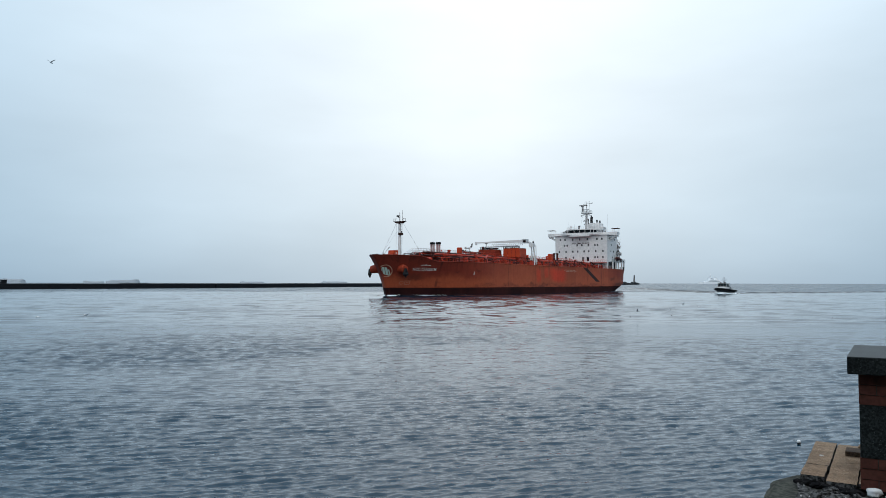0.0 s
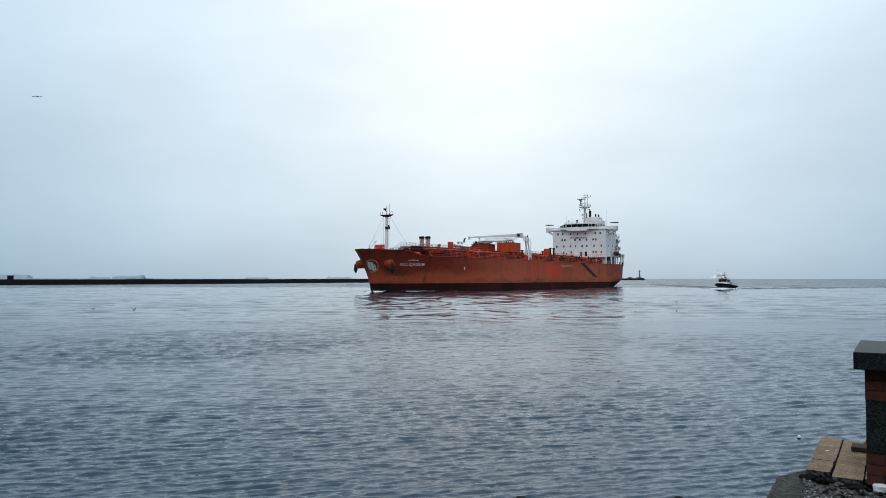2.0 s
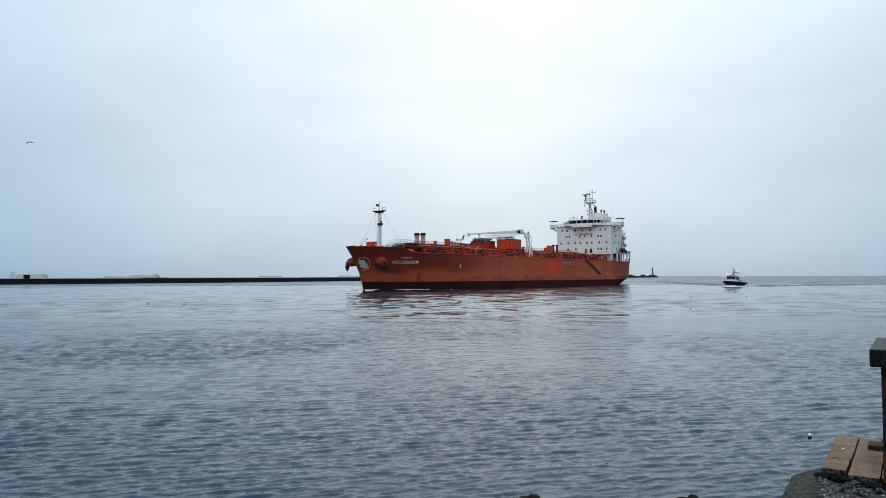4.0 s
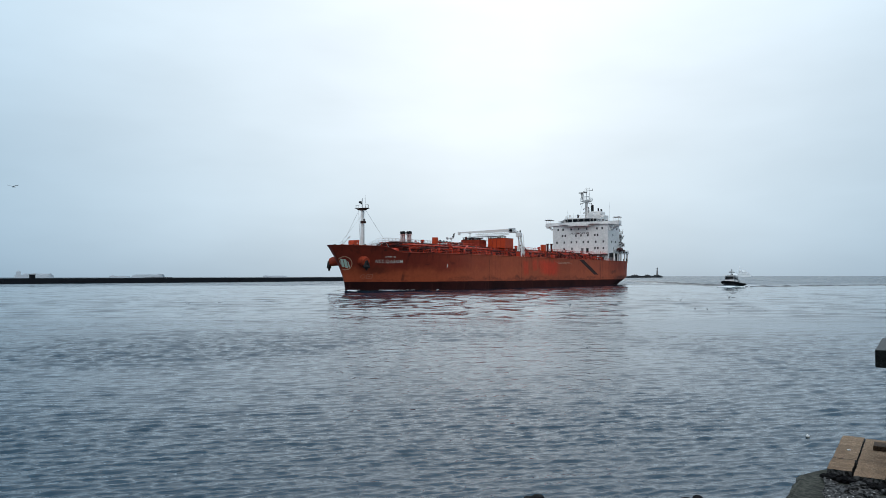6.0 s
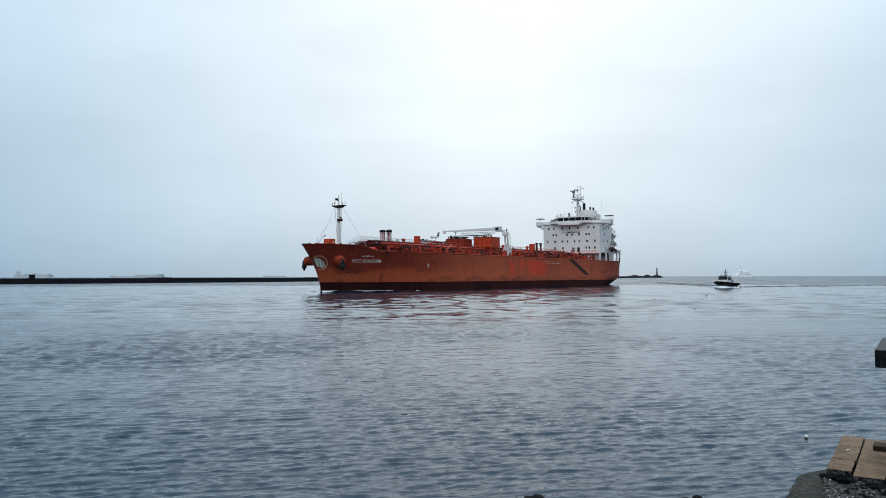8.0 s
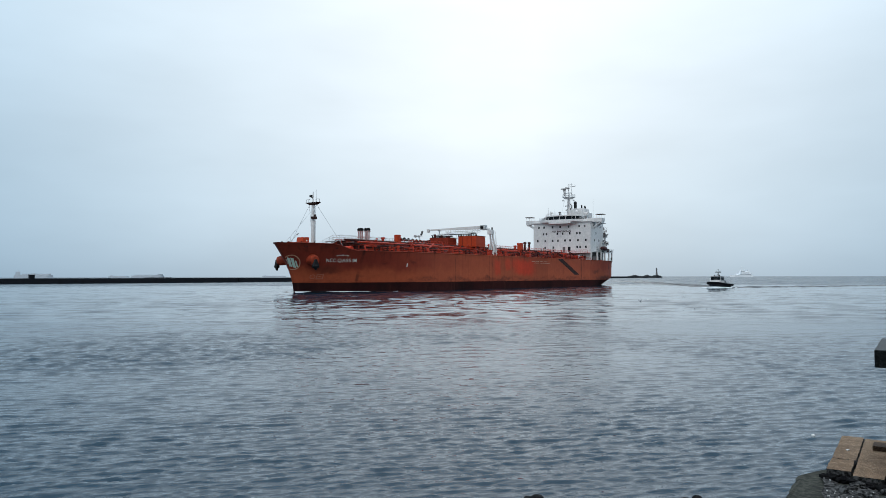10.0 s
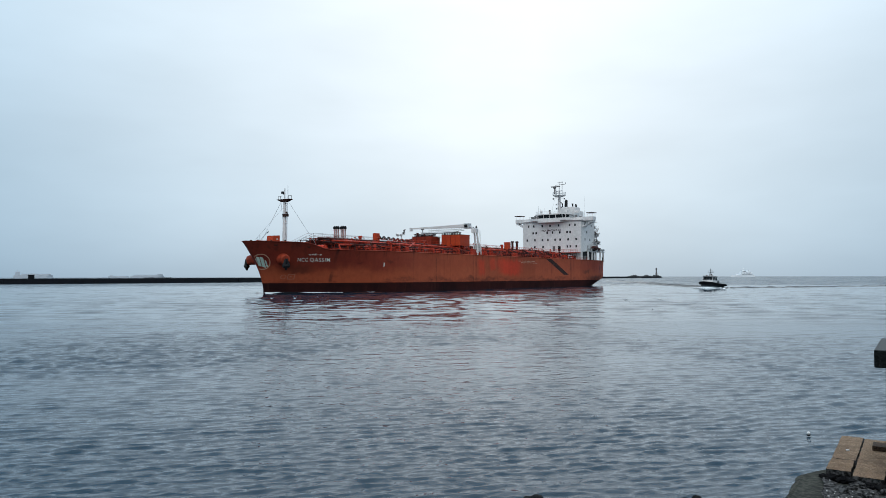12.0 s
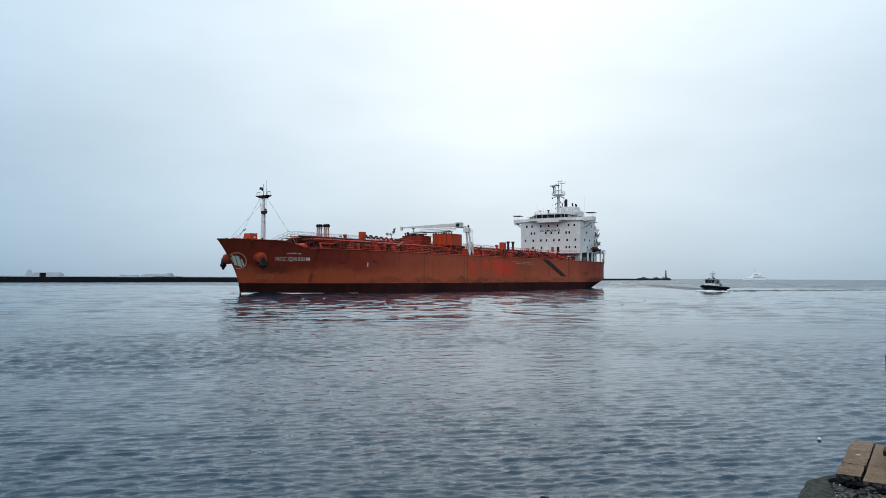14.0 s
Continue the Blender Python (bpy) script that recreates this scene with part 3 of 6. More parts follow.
def shell(name, levels, material, label=""):
    """A band of the hull's skin between heights, given as functions of the station."""
    bm = BM()
    n = 110
    grid = []
    for side in (1, -1):
        rows = []
        for f in levels:
            row = []
            for i in range(n + 1):
                u = i / n
                u = 0.5 - 0.5 * math.cos(math.pi * u)
                z0 = f(90)
                s = tail(z0) + (stem(f(stem(z0) - 0.01)) - tail(z0)) * u
                z = f(s)
                row.append(bm.verts.new((s, side * max(0.02, half(s, z)) if i < n else side * 0.02, z)))
            rows.append(row)
        grid.append(rows)
        for a, b in zip(rows, rows[1:]):
            for i in range(n):
                bm.faces.new((a[i], a[i + 1], b[i + 1], b[i]))
    for k in range(len(levels) - 1):  # transom and stem strips
        for i in (0, n):
            bm.faces.new((grid[0][k][i], grid[0][k + 1][i], grid[1][k + 1][i], grid[1][k][i]))
    return part(name, bm, material, SHIP, label, smooth=True)


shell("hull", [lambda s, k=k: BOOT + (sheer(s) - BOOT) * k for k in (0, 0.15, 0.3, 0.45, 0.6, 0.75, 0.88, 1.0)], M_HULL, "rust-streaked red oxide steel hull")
shell("boot_topping", [lambda s, z=z: z for z in (-2.0, -1.0, 0.0, 0.8, 1.6, BOOT)], M_BOOT, "dark maroon band of boot topping at the waterline")


def main_deck():
    bm = BM()
    a, b = [], []
    for i in range(91):
        s = 0.1 + 181.5 * i / 90
        z = sheer(s) - 0.25 - (0.6 if s > 170 else 0)
        w = max(0.05, half(s, z) - 0.12)
        a.append(bm.verts.new((s, w, z)))
        b.append(bm.verts.new((s, -w, z)))
    for i in range(90):
        bm.faces.new((a[i], a[i + 1], b[i + 1], b[i]))
    # deck coloured dark for the shade between the pipes
    part("deck", bm, M_DECKDARK, SHIP, sheet=True)
    for side in (1, -1):
        bm = BM()
        pts = [(s, side * (half(s, sheer(s)) + 0.02), sheer(s)) for s in [2 + 1.8 * i for i in range(101)]]
        chain(bm, pts, 0.12, 5)
        part("gunwale", bm, M_HULL, SHIP)


main_deck()


def hull_patch(name, s0, s1, z0, z1, mat, label="", off=0.03, n=10, skew=0.0):
    """Paint on the port side: a thin plate that follows the hull."""
    bm = BM()
    a, b = [], []
    for i in range(n + 1):
        s = s0 + (s1 - s0) * i / n
        a.append(bm.verts.new((s, half(s, z0) + off, z0)))
        b.append(bm.verts.new((s + skew, half(s + skew, z1) + off, z1)))
    for i in range(n):
        bm.faces.new((a[i], a[i + 1], b[i + 1], b[i]))
    return part(name, bm, mat, SHIP, label)


def hull_text(name, text, s0, z0, height, length, mat, label=""):
    """Lettering that starts at the station s0, runs aft along the port side and follows the plating."""
    cu = bpy.data.curves.new(name, "FONT")
    cu.body, cu.size, cu.offset, cu.space_character = text, 1.0, 0.004, 1.18
    tmp = bpy.data.objects.new(name, cu)
    scene.collection.objects.link(tmp)
    bpy.context.view_layer.update()
    me = bpy.data.meshes.new_from_object(tmp.evaluated_get(bpy.context.evaluated_depsgraph_get()))
    bpy.data.objects.remove(tmp)
    xs = [v.co.x for v in me.vertices]
    ys = [v.co.y for v in me.vertices]
    w, h = max(xs), max(ys)
    for v in me.vertices:
        z = z0 + v.co.y / h * height
        s = s0 - v.co.x / w * length + 0.26 * (z - z0)
        v.co = (s, half(s, z) + 0.10, z)
    me.materials.clear()
    me.materials.append(mat)
    ob = new(name, me)
    ob.parent = SHIP
    return tagged(ob, label)


for word, s0, length in (("NCC", 173.5, 1.95), ("QASSIM", 171.2, 4.15)):
    hull_text("ship_name", word, s0, 7.2, 0.82, length, M_LETTER, "white painted ship's name in capitals")
for i in range(5):  # name in another script, not legible: small bars
    hull_patch("name_bar", 171.8 - 0.55 * i, 171.4 - 0.55 * i, 8.62 + 0.10 * (i % 2), 8.78 + 0.09 * (i % 3), M_LETTER, n=1)
hull_patch("draught_mark", 153.4, 153.1, 6.2, 7.1, M_LETTER, n=1)
for i in range(4):
    hull_patch("notice_bar", 86.5 - 3.0 * i, 84.0 - 3.0 * i, 8.55, 8.70, M_PALE, n=1)
for i in range(3):
    hull_patch("notice_bar", 84.5 - 4.0 * i, 81.0 - 4.0 * i, 8.05, 8.20, M_PALE, n=1)
hull_patch("fender_scrape", 52.0, 47.6, 4.3, 10.05, M_SCRAPE, "black diagonal scrape left by a fender", n=1, skew=15.2)


def emblem():
    bm = BM()
    cs, cz, n = 179.35, 7.1, 32
    for k in range(n):
        q = []
        for a, r in ((k, 1.0), (k + 1, 1.0), (k + 1, 0.88), (k, 0.88)):
            w = 2 * math.pi * a / n
            z = cz + 1.75 * r * math.sin(w)
            s = min(stem(z) - 0.12, cs + (z - cz) * 0.40 - 1.35 * r * math.cos(w))
            q.append(bm.verts.new((s, half(s, z) + 0.06, z)))
        bm.faces.new(q)
    part("emblem_ring", bm, M_PALE, SHIP)
    bm = BM()
    for dx, w, lo, hi in ((0.62, 0.10, -0.35, 0.55), (0.30, 0.17, -0.65, 0.85), (-0.14, 0.20, -0.85, 0.80), (-0.55, 0.10, -0.75, 0.35)):
        q = []
        for ex, dz in ((w, lo), (-w, lo - 0.12), (-w, hi - 0.12), (w, hi)):
            z = cz + dz * 1.35
            s = min(stem(z) - 0.1, cs + dz * 0.72 + (dx + ex) * 1.15)
            q.append(bm.verts.new((s, half(s, z) + 0.06, z)))
        bm.faces.new(q)
    part("emblem", bm, M_GREEN, SHIP, "pale green and white emblem shape")


emblem()


def bow_symbols():
    """Bow thruster ring and bulb sign painted low on the flare."""
    bm = BM()
    for k in range(20):
        q = []
        for a, r in ((k, 1.0), (k + 1, 1.0), (k + 1, 0.78), (k, 0.78)):
            w = 2 * math.pi * a / 20
            s, z = 175.0 + 0.5 * r * math.cos(w), 3.75 + 0.5 * r * math.sin(w)
            q.append(bm.verts.new((s, half(s, z) + 0.05, z)))
        bm.faces.new(q)
    part("thruster_mark", bm, M_FAINT, SHIP)
    for s0, s1, z0, z1 in ((174.3, 173.0, 4.2, 4.35), (174.3, 173.0, 3.2, 3.35), (174.3, 174.15, 3.2, 4.35), (173.15, 173.0, 3.2, 4.35), (173.9, 173.5, 3.7, 3.9)):
        hull_patch("bulb_mark", s0, s1, z0, z1, M_FAINT, n=2)


bow_symbols()


def anchor(side):
    """Bolster that stands out of the flare, with the anchor housed under it."""
    s, z = 176.2, 7.75
    p = half(s, z) * side
    root, tip = Vector((s - 0.5, p - 1.0 * side, z + 0.3)), Vector((s + 0.55, p + 1.5 * side, z - 0.25))
    bm = BM()
    tube(bm, root, tip, 1.5, 1.05, 24); tube(bm, tip, tip + (tip - root).normalized() * 0.12, 1.05, 0.9, 24)
    b = part("anchor_bolster", bm, M_BOLSTER, SHIP, "dull orange-red conical anchor bolster")
    d = (tip - root).normalized()
    bm = BM()
    e = tip + d * 0.25
    tube(bm, tip - d * 0.3, e + Vector((0, 0, -0.9)), 0.3, n=8)
    c = e + Vector((0.1, 0.1 * side, -1.25))
    fore = Vector((d.y, -d.x, 0)).normalized()
    for k in (-1, 1):  # crown and flukes
        tube(bm, c, c + fore * (0.75 * k), 0.5, 0.4, 8)
        tube(bm, c + fore * (0.5 * k), c + fore * (0.05 * k) + Vector((0, 0, 1.6)) + d * 0.1, 0.42, 0.25, 6)
    tube(bm, c, c + Vector((0, 0, -0.95)), 0.5, 0.2, 8)
    part("anchor", bm, M_SOOT, b, "rusty dark stockless anchor")


anchor(1)
anchor(-1)


# accommodation block
HF = 27.7  # station of its front


def accommodation():
    bm = BM()
    box(bm, 14.0, HF, -12.5, 12.5, DECK - 0.2, 25.4, 0.12)
    body = part("accommodation", bm, M_WHITE, SHIP, "white steel accommodation block with small square windows")
    win = None
    rows = {23.7: (-9.95, -7.65, -3.9, -0.55, 3.15, 7.75, 10.05), 20.97: (-7.9, -6.6, -1.75, 0.55, 3.65, 6.75, 8.0),
            18.15: (-10.55, -7.15, -3.85, -1.5, 1.6, 3.8, 7.15, 10.5), 15.4: (-7.25, -3.6, 6.8, 8.05, 10.5)}
    for z, ys in rows.items():
        for y in ys:
            if win is None:
                bm = BM(); box(bm, -0.05, 0.035, -0.33, 0.33, -0.45, 0.45, 0.03)
                win = part("window", bm, M_GLASS, body, "small dark square window")
                win.matrix_basis = pose(HF, y, z)
            else:
                again(win, pose(HF, y, z))
    for y, zz in ((1.1, 14.6), (3.4, 14.6)):
        bm = BM(); box(bm, HF - 0.1, HF + 0.06, y - 0.55, y + 0.55, zz - 1.0, zz + 1.0, 0.05)
        part("door", bm, M_SOOT if y > 3 else M_TOWER, body)
    for z, x in ((18.15, 23.8), (18.15, 19.0), (20.97, 22.0), (23.7, 24.2), (15.4, 21.0), (23.7, 17.5)):  # windows of the port side
        again(win, pose(x, 12.5, z, 0, 0, 90))
    # deck ledges on the front and the side
    bm = BM(); box(bm, 12.0, HF + 0.5, -12.9, 12.9, 25.4, 25.65)
    part("ledge", bm, M_WHITE, body)
    return body


accommodation()


def front_text(name, text, y0, z0, height, width, x, mat):
    cu = bpy.data.curves.new(name, "FONT")
    cu.body, cu.size, cu.offset = text, 1.0, 0.02
    tmp = bpy.data.objects.new(name, cu)
    scene.collection.objects.link(tmp)
    bpy.context.view_layer.update()
    me = bpy.data.meshes.new_from_object(tmp.evaluated_get(bpy.context.evaluated_depsgraph_get()))
    bpy.data.objects.remove(tmp)
    w, h = max(v.co.x for v in me.vertices), max(v.co.y for v in me.vertices)
    for v in me.vertices:
        v.co = (x, y0 + v.co.x / w * width, z0 + v.co.y / h * height)
    me.materials.clear()
    me.materials.append(mat)
    ob = new(name, me)
    ob.parent = SHIP
    return tagged(ob, "dark red painted warning in capitals")


M_WARN = plain("faded_red_letter_paint", (0.06, 0.025, 0.028), rough=0.6)
for word, y0, width in (("NO", -4.15, 1.75), ("SMOKING", -1.95, 6.1)):
    front_text("warning_text", word, y0, 21.52, 0.7, width, HF + 0.03, M_WARN)


def bridge():
    outline = [(14, -10), (HF, -10), (HF + 1.7, -6.5), (HF + 2.2, 0), (HF + 1.7, 6.5), (HF, 10), (14, 10)]
    bm = BM(); prism(bm, outline, 25.65, 26.6); prism(bm, [(HF - 1, -5.6), (HF + 2.0, -4.6), (HF + 2.6, 0), (HF + 2.0, 4.6), (HF - 1, 5.6)], 24.9, 25.7)
    house = [(14, -7.3), (HF - 0.6, -7.3), (HF + 1.2, -5.2), (HF + 1.8, 0), (HF + 1.2, 5.2), (HF - 0.6, 7.3), (14, 7.3)]
    bm2 = BM(); prism(bm2, house, 27.95, 28.35)
    wh = part("wheelhouse", bm, M_WHITE, SHIP, "white navigating bridge with a band of dark windows")
    part("wheelhouse_roof", bm2, M_WHITE, wh)
    inner = [(x - 0.12 if x > 20 else x, y * 0.988) for x, y in house]
    bm = BM(); prism(bm, inner, 26.6, 27.95)
    part("bridge_window_band", bm, M_GLASS, wh, "raked band of dark bridge windows")
    for (x0, y0), (x1, y1) in zip(house[1:5], house[2:6]):  # mullions
        for k in range(2):
            f = k / 2
            x, y = x0 + (x1 - x0) * f, y0 + (y1 - y0) * f
            bm = BM(); box(bm, x - 0.1, x + 0.03, y - 0.06, y + 0.06, 26.6, 27.95)
            part("mullion", bm, M_WHITE, wh)
    for side in (1, -1):  # bridge wings
        bm = BM()
        box(bm, HF - 4.6, HF - 1.6, min(side * 9.8, side * 16.7), max(side * 9.8, side * 16.7), 25.3, 25.6)
        box(bm, HF - 1.7, HF - 1.6, min(side * 9.8, side * 16.7), max(side * 9.8, side * 16.7), 25.6, 26.8)
        box(bm, HF - 4.6, HF - 4.5, min(side * 9.8, side * 16.7), max(side * 9.8, side * 16.7), 25.6, 26.8)
        box(bm, HF - 4.6, HF - 1.6, min(side * 16.6, side * 16.7), max(side * 16.6, side * 16.7), 25.6, 26.8)
        wing = part("bridge_wing", bm, M_WHITE, SHIP)
        bm = BM()
        for x in (HF - 1.9, HF - 4.3):
            tube(bm, (x, side * 12.4, 22.9), (x, side * 16.3, 25.3), 0.20, n=6); tube(bm, (x, side * 14.2, 24.0), (x, side * 14.2, 25.3), 0.16, n=6); tube(bm, (x, side * 12.6, 22.7), (x, side * 12.6, 25.3), 0.16, n=6)
        box(bm, HF - 4.3, HF - 1.9, min(side * 15.6, side * 16.5), max(side * 15.6, side * 16.5), 24.7, 25.3)
        part("bracket", bm, M_WHITE, wing)
        bm = BM(); box(bm, HF - 4.8, HF - 1.4, min(side * 14.0, side * 17.0), max(side * 14.0, side * 17.0), 28.2, 28.4)
        part("awning", bm, M_RUST, wing)
        for x in (HF - 1.8, HF - 4.4):
            for y in (14.4, 16.5):
                bm = BM(); tube(bm, (x, side * y, 26.7), (x, side * y, 28.35), 0.06, n=5)
                part("awning_post", bm, M_WHITE, wing)
    bm = BM()
    pts = [(x - 0.2, y * 0.97, 29.3) for x, y in house]
    chain(bm, pts + pts[:1], 0.04, 5)
    chain(bm, [(x, y, 28.8) for x, y, z in pts] + [(pts[0][0], pts[0][1], 28.8)], 0.03, 5)
    for (x0, y0, _), (x1, y1, _) in zip(pts, pts[1:] + pts[:1]):
        for k in range(5):
            tube(bm, (x0 + (x1 - x0) * k / 5, y0 + (y1 - y0) * k / 5, 28.3), (x0 + (x1 - x0) * k / 5, y0 + (y1 - y0) * k / 5, 29.3), 0.035, n=5)
    part("monkey_island_rail", bm, M_WHITE, wh)
    for side in (1, -1):  # rail of the deck round the wheelhouse
        bm = BM()
        for k in range(6):
            tube(bm, (HF - 0.3, side * (7.6 + 0.45 * k), 26.6), (HF - 0.3, side * (7.6 + 0.45 * k), 27.5), 0.05, n=5)
        for z in (27.05, 27.5):
            tube(bm, (HF - 0.3, side * 7.4, z), (HF - 0.3, side * 9.95, z), 0.05, n=5)
        part("wing_rail", bm, M_GREYSHIP, wh)
    for x, y, w, h, mat in ((24.0, -8.6, 0.6, 1.5, M_TOWER), (25.4, -9.3, 0.4, 1.1, M_SOOT), (22.6, 8.6, 0.7, 2.0, M_GREYSHIP), (24.6, 9.2, 0.4, 1.2, M_TOWER)):
        bm = BM(); box(bm, x - w, x + w, y - w, y + w, 26.55, 26.6 + h, 0.06)
        part("signal_locker", bm, mat, wh)


bridge()


def radar_mast():
    x = 20.0
    bm = BM()
    tube(bm, (x, 0, 28.2), (x, 0, 36.4), 0.75, 0.52, 12)
    tube(bm, (x, 0, 36.4), (x, 0, 42.0), 0.24, 0.10, 8); tube(bm, (x, 1.3, 36.4), (x, 1.3, 42.2), 0.16, 0.08, 6); tube(bm, (x, -1.5, 36.4), (x, -1.5, 39.8), 0.22, 0.18, 6)
    mast = part("radar_mast", bm, M_WHITE, SHIP, "white radar mast with a round platform")
    bm = BM(); tube(bm, (x, 0, 35.7), (x, 0, 36.3), 1.3, 2.7, 14)
    part("platform", bm, M_GREYSHIP, mast)
    bm = BM()
    for i in range(12):
        a, b = i * 0.5236, (i + 1) * 0.5236
        ca, sa, cb, sb = 2.6 * math.cos(a), 2.6 * math.sin(a), 2.6 * math.cos(b), 2.6 * math.sin(b)
        tube(bm, (x + ca, sa, 36.3), (x + ca, sa, 37.5), 0.05, n=5)
        for z in (36.9, 37.5):
            tube(bm, (x + ca, sa, z), (x + cb, sb, z), 0.05, n=5)
    part("platform_rail", bm, M_GREYSHIP, mast)
    bm = BM(); box(bm, x + 0.4, x + 0.8, -3.3, 0.6, 39.75, 40.15, 0.05); tube(bm, (x + 0.3, -1.9, 37.0), (x + 0.6, -1.9, 39.8), 0.26, n=8); tube(bm, (x + 0.6, -1.9, 39.3), (x + 0.6, -1.9, 39.8), 0.55, n=10)
    part("radar_scanner", bm, M_TOWER, mast)
    bm = BM(); box(bm, x + 0.9, x + 1.2, -1.0, 1.6, 37.9, 38.2, 0.04)
    part("radar_scanner", bm, M_GREYSHIP, mast)
    bm = BM(); tube(bm, (x, -1.6, 40.6), (x, 2.9, 40.8), 0.10, n=6); tube(bm, (x, -0.8, 41.6), (x, 1.6, 41.6), 0.07, n=6); tube(bm, (x, 2.8, 40.8), (x, 2.8, 41.5), 0.07, n=5)
    part("yard", bm, M_TOWER, mast)
    for y, z in ((-2.5, 35.4), (2.4, 35.2), (-1.2, 33.0), (1.0, 33.6), (-1.1, 31.3), (1.0, 31.8)):
        bm = BM(); tube(bm, (x + 0.3, y, z), (x + 0.3, y, z - 0.55), 0.2, 0.26, 8); tube(bm, (x, y * 0.4, z), (x + 0.3, y, z), 0.07, n=5)
        part("navigation_light", bm, M_TOWER, mast)
    bm = BM()
    for y in (-3.4, 3.2):
        tube(bm, (x, y * 0.5, 36), (x + 0.5, y, 28.4), 0.03, n=4)
    part("stay", bm, M_GREYSHIP, mast)
    bm = BM()
    for dy in (-0.25, 0.25):
        tube(bm, (x + 0.85, dy, 28.3), (x + 0.7, dy, 35.8), 0.04, n=4)
    for k in range(15):
        tube(bm, (x + 0.82, -0.25, 28.7 + 0.47 * k), (x + 0.82, 0.25, 28.7 + 0.47 * k), 0.03, n=4)
    part("mast_ladder", bm, M_TOWER, mast)


radar_mast()


def funnel():
    bm = BM()
    box(bm, 6.5, 12.5, -2.8, 3.4, 24.0, 32.4, 0.5); box(bm, 7.0, 12.0, 3.0, 5.0, 24.0, 30.6, 0.3)
    fn = part("funnel", bm, M_WHITE, SHIP, "white funnel casing with black exhaust pipes")
    bm = BM()
    tube(bm, (11.5, -0.8, 32.0), (11.5, -0.8, 34.7), 0.62, n=12); tube(bm, (11.5, -0.8, 34.7), (11.3, -0.75, 35.3), 0.66, 0.5, 12)
    part("exhaust_pipe", bm, M_SOOT, fn)
    for x, y, h, r in ((9.5, 1.2, 33.9, 0.34), (9.0, 2.4, 33.6, 0.34), (7.5, 2.0, 33.4, 0.28), (12.0, -2.2, 34.0, 0.2)):
        bm = BM(); tube(bm, (x, y, 32.4), (x, y, h), r, n=10)
        part("exhaust_pipe", bm, M_SOOT, fn)
    bm = BM(); tube(bm, (10, 6.6, 26), (10, 6.6, 36.5), 0.05, 0.02, 5)
    part("whip_aerial", bm, M_GREYSHIP, SHIP)
    bm = BM(); box(bm, 3.0, 14.0, -7.5, 7.5, DECK - 0.2, 24.0, 0.15)
    part("engine_casing", bm, M_WHITE, SHIP)


funnel()


def aft_decks():
    """Open platforms, stairs and posts behind and beside the block, with the lifeboat."""
    for z, x0, x1, y1 in ((13.6, 6.5, 24.0, 13.9), (16.8, 9.0, 15.5, 13.0), (20.0, 9.5, 15.0, 12.5), (23.0, 10.5, 14.5, 11.6)):
        for side in (1, -1):
            bm = BM(); box(bm, x0, x1, min(side * 7.0, side * y1), max(side * 7.0, side * y1), z - 0.2, z)
            dk = part("boat_deck" if z < 14 else "platform", bm, M_GREYSHIP, SHIP)
            bm = BM()
            for k in range(8):
                x = x0 + (x1 - x0) * k / 7
                tube(bm, (x, side * (y1 - 0.1), z), (x, side * (y1 - 0.1), z + 1.1), 0.045, n=5)
            for h in (0.55, 1.1):
                tube(bm, (x0, side * (y1 - 0.1), z + h), (x1, side * (y1 - 0.1), z + h), 0.04, n=5)
                tube(bm, (x0 + 0.05, side * 7.0, z + h), (x0 + 0.05, side * y1, z + h), 0.04, n=5)
            part("rail", bm, M_TOWER, dk)
    for x, y in ((23.5, 13.6), (19.5, 13.6), (15.5, 13.6), (11.0, 13.6), (7.2, 13.4)):
        for side in (1, -1):
            bm = BM(); box(bm, x - 0.28, x + 0.28, side * y - 0.28, side * y + 0.28, DECK - 0.3, 13.4, 0.06)
            part("deck_post", bm, M_WHITE, SHIP)
    for z0, z1, x0, x1 in ((13.6, 16.8, 15, 11.5), (16.8, 20, 11.5, 15), (20, 23, 14, 11)):
        bm = BM()
        for y in (12.2, 13.0):
            tube(bm, (x0, y, z0), (x1, y, z1), 0.12, n=5)
            tube(bm, (x0, y, z0 + 1), (x1, y, z1 + 1), 0.05, n=5)
        for k in range(12):
            f = (k + 0.5) / 12
            box(bm, x0 + (x1 - x0) * f - 0.12, x0 + (x1 - x0) * f + 0.12, 12.2, 13.0, z0 + (z1 - z0) * f - 0.02, z0 + (z1 - z0) * f + 0.02)
        part("outside_stair", bm, M_TOWER, SHIP)
    bm = BM()
    n = 14
    rings = []
    for i in range(n + 1):
        u = i / n
        r = 0.95 * (1 - abs(2 * u - 1) ** 2.6) ** 0.6 + 0.02
        rings.append([bm.verts.new((13.0 + 6.0 * u, 13.4 + r * math.cos(a * 0.5236), 15.0 + 0.95 * r * math.sin(a * 0.5236))) for a in range(12)])
    for a, b in zip(rings, rings[1:]):
        for i in range(12):
            bm.faces.new((a[i], a[(i + 1) % 12], b[(i + 1) % 12], b[i]))
    lb = part("lifeboat", bm, M_DECKDARK, SHIP, "enclosed orange-red lifeboat in its davits", smooth=True)
    for x in (13.8, 18.2):
        bm = BM(); chain(bm, [(x, 12.9, 13.6), (x, 13.1, 17.2), (x, 14.6, 17.7)], 0.18, 6)
        part("davit", bm, M_WHITE, lb)


aft_decks()


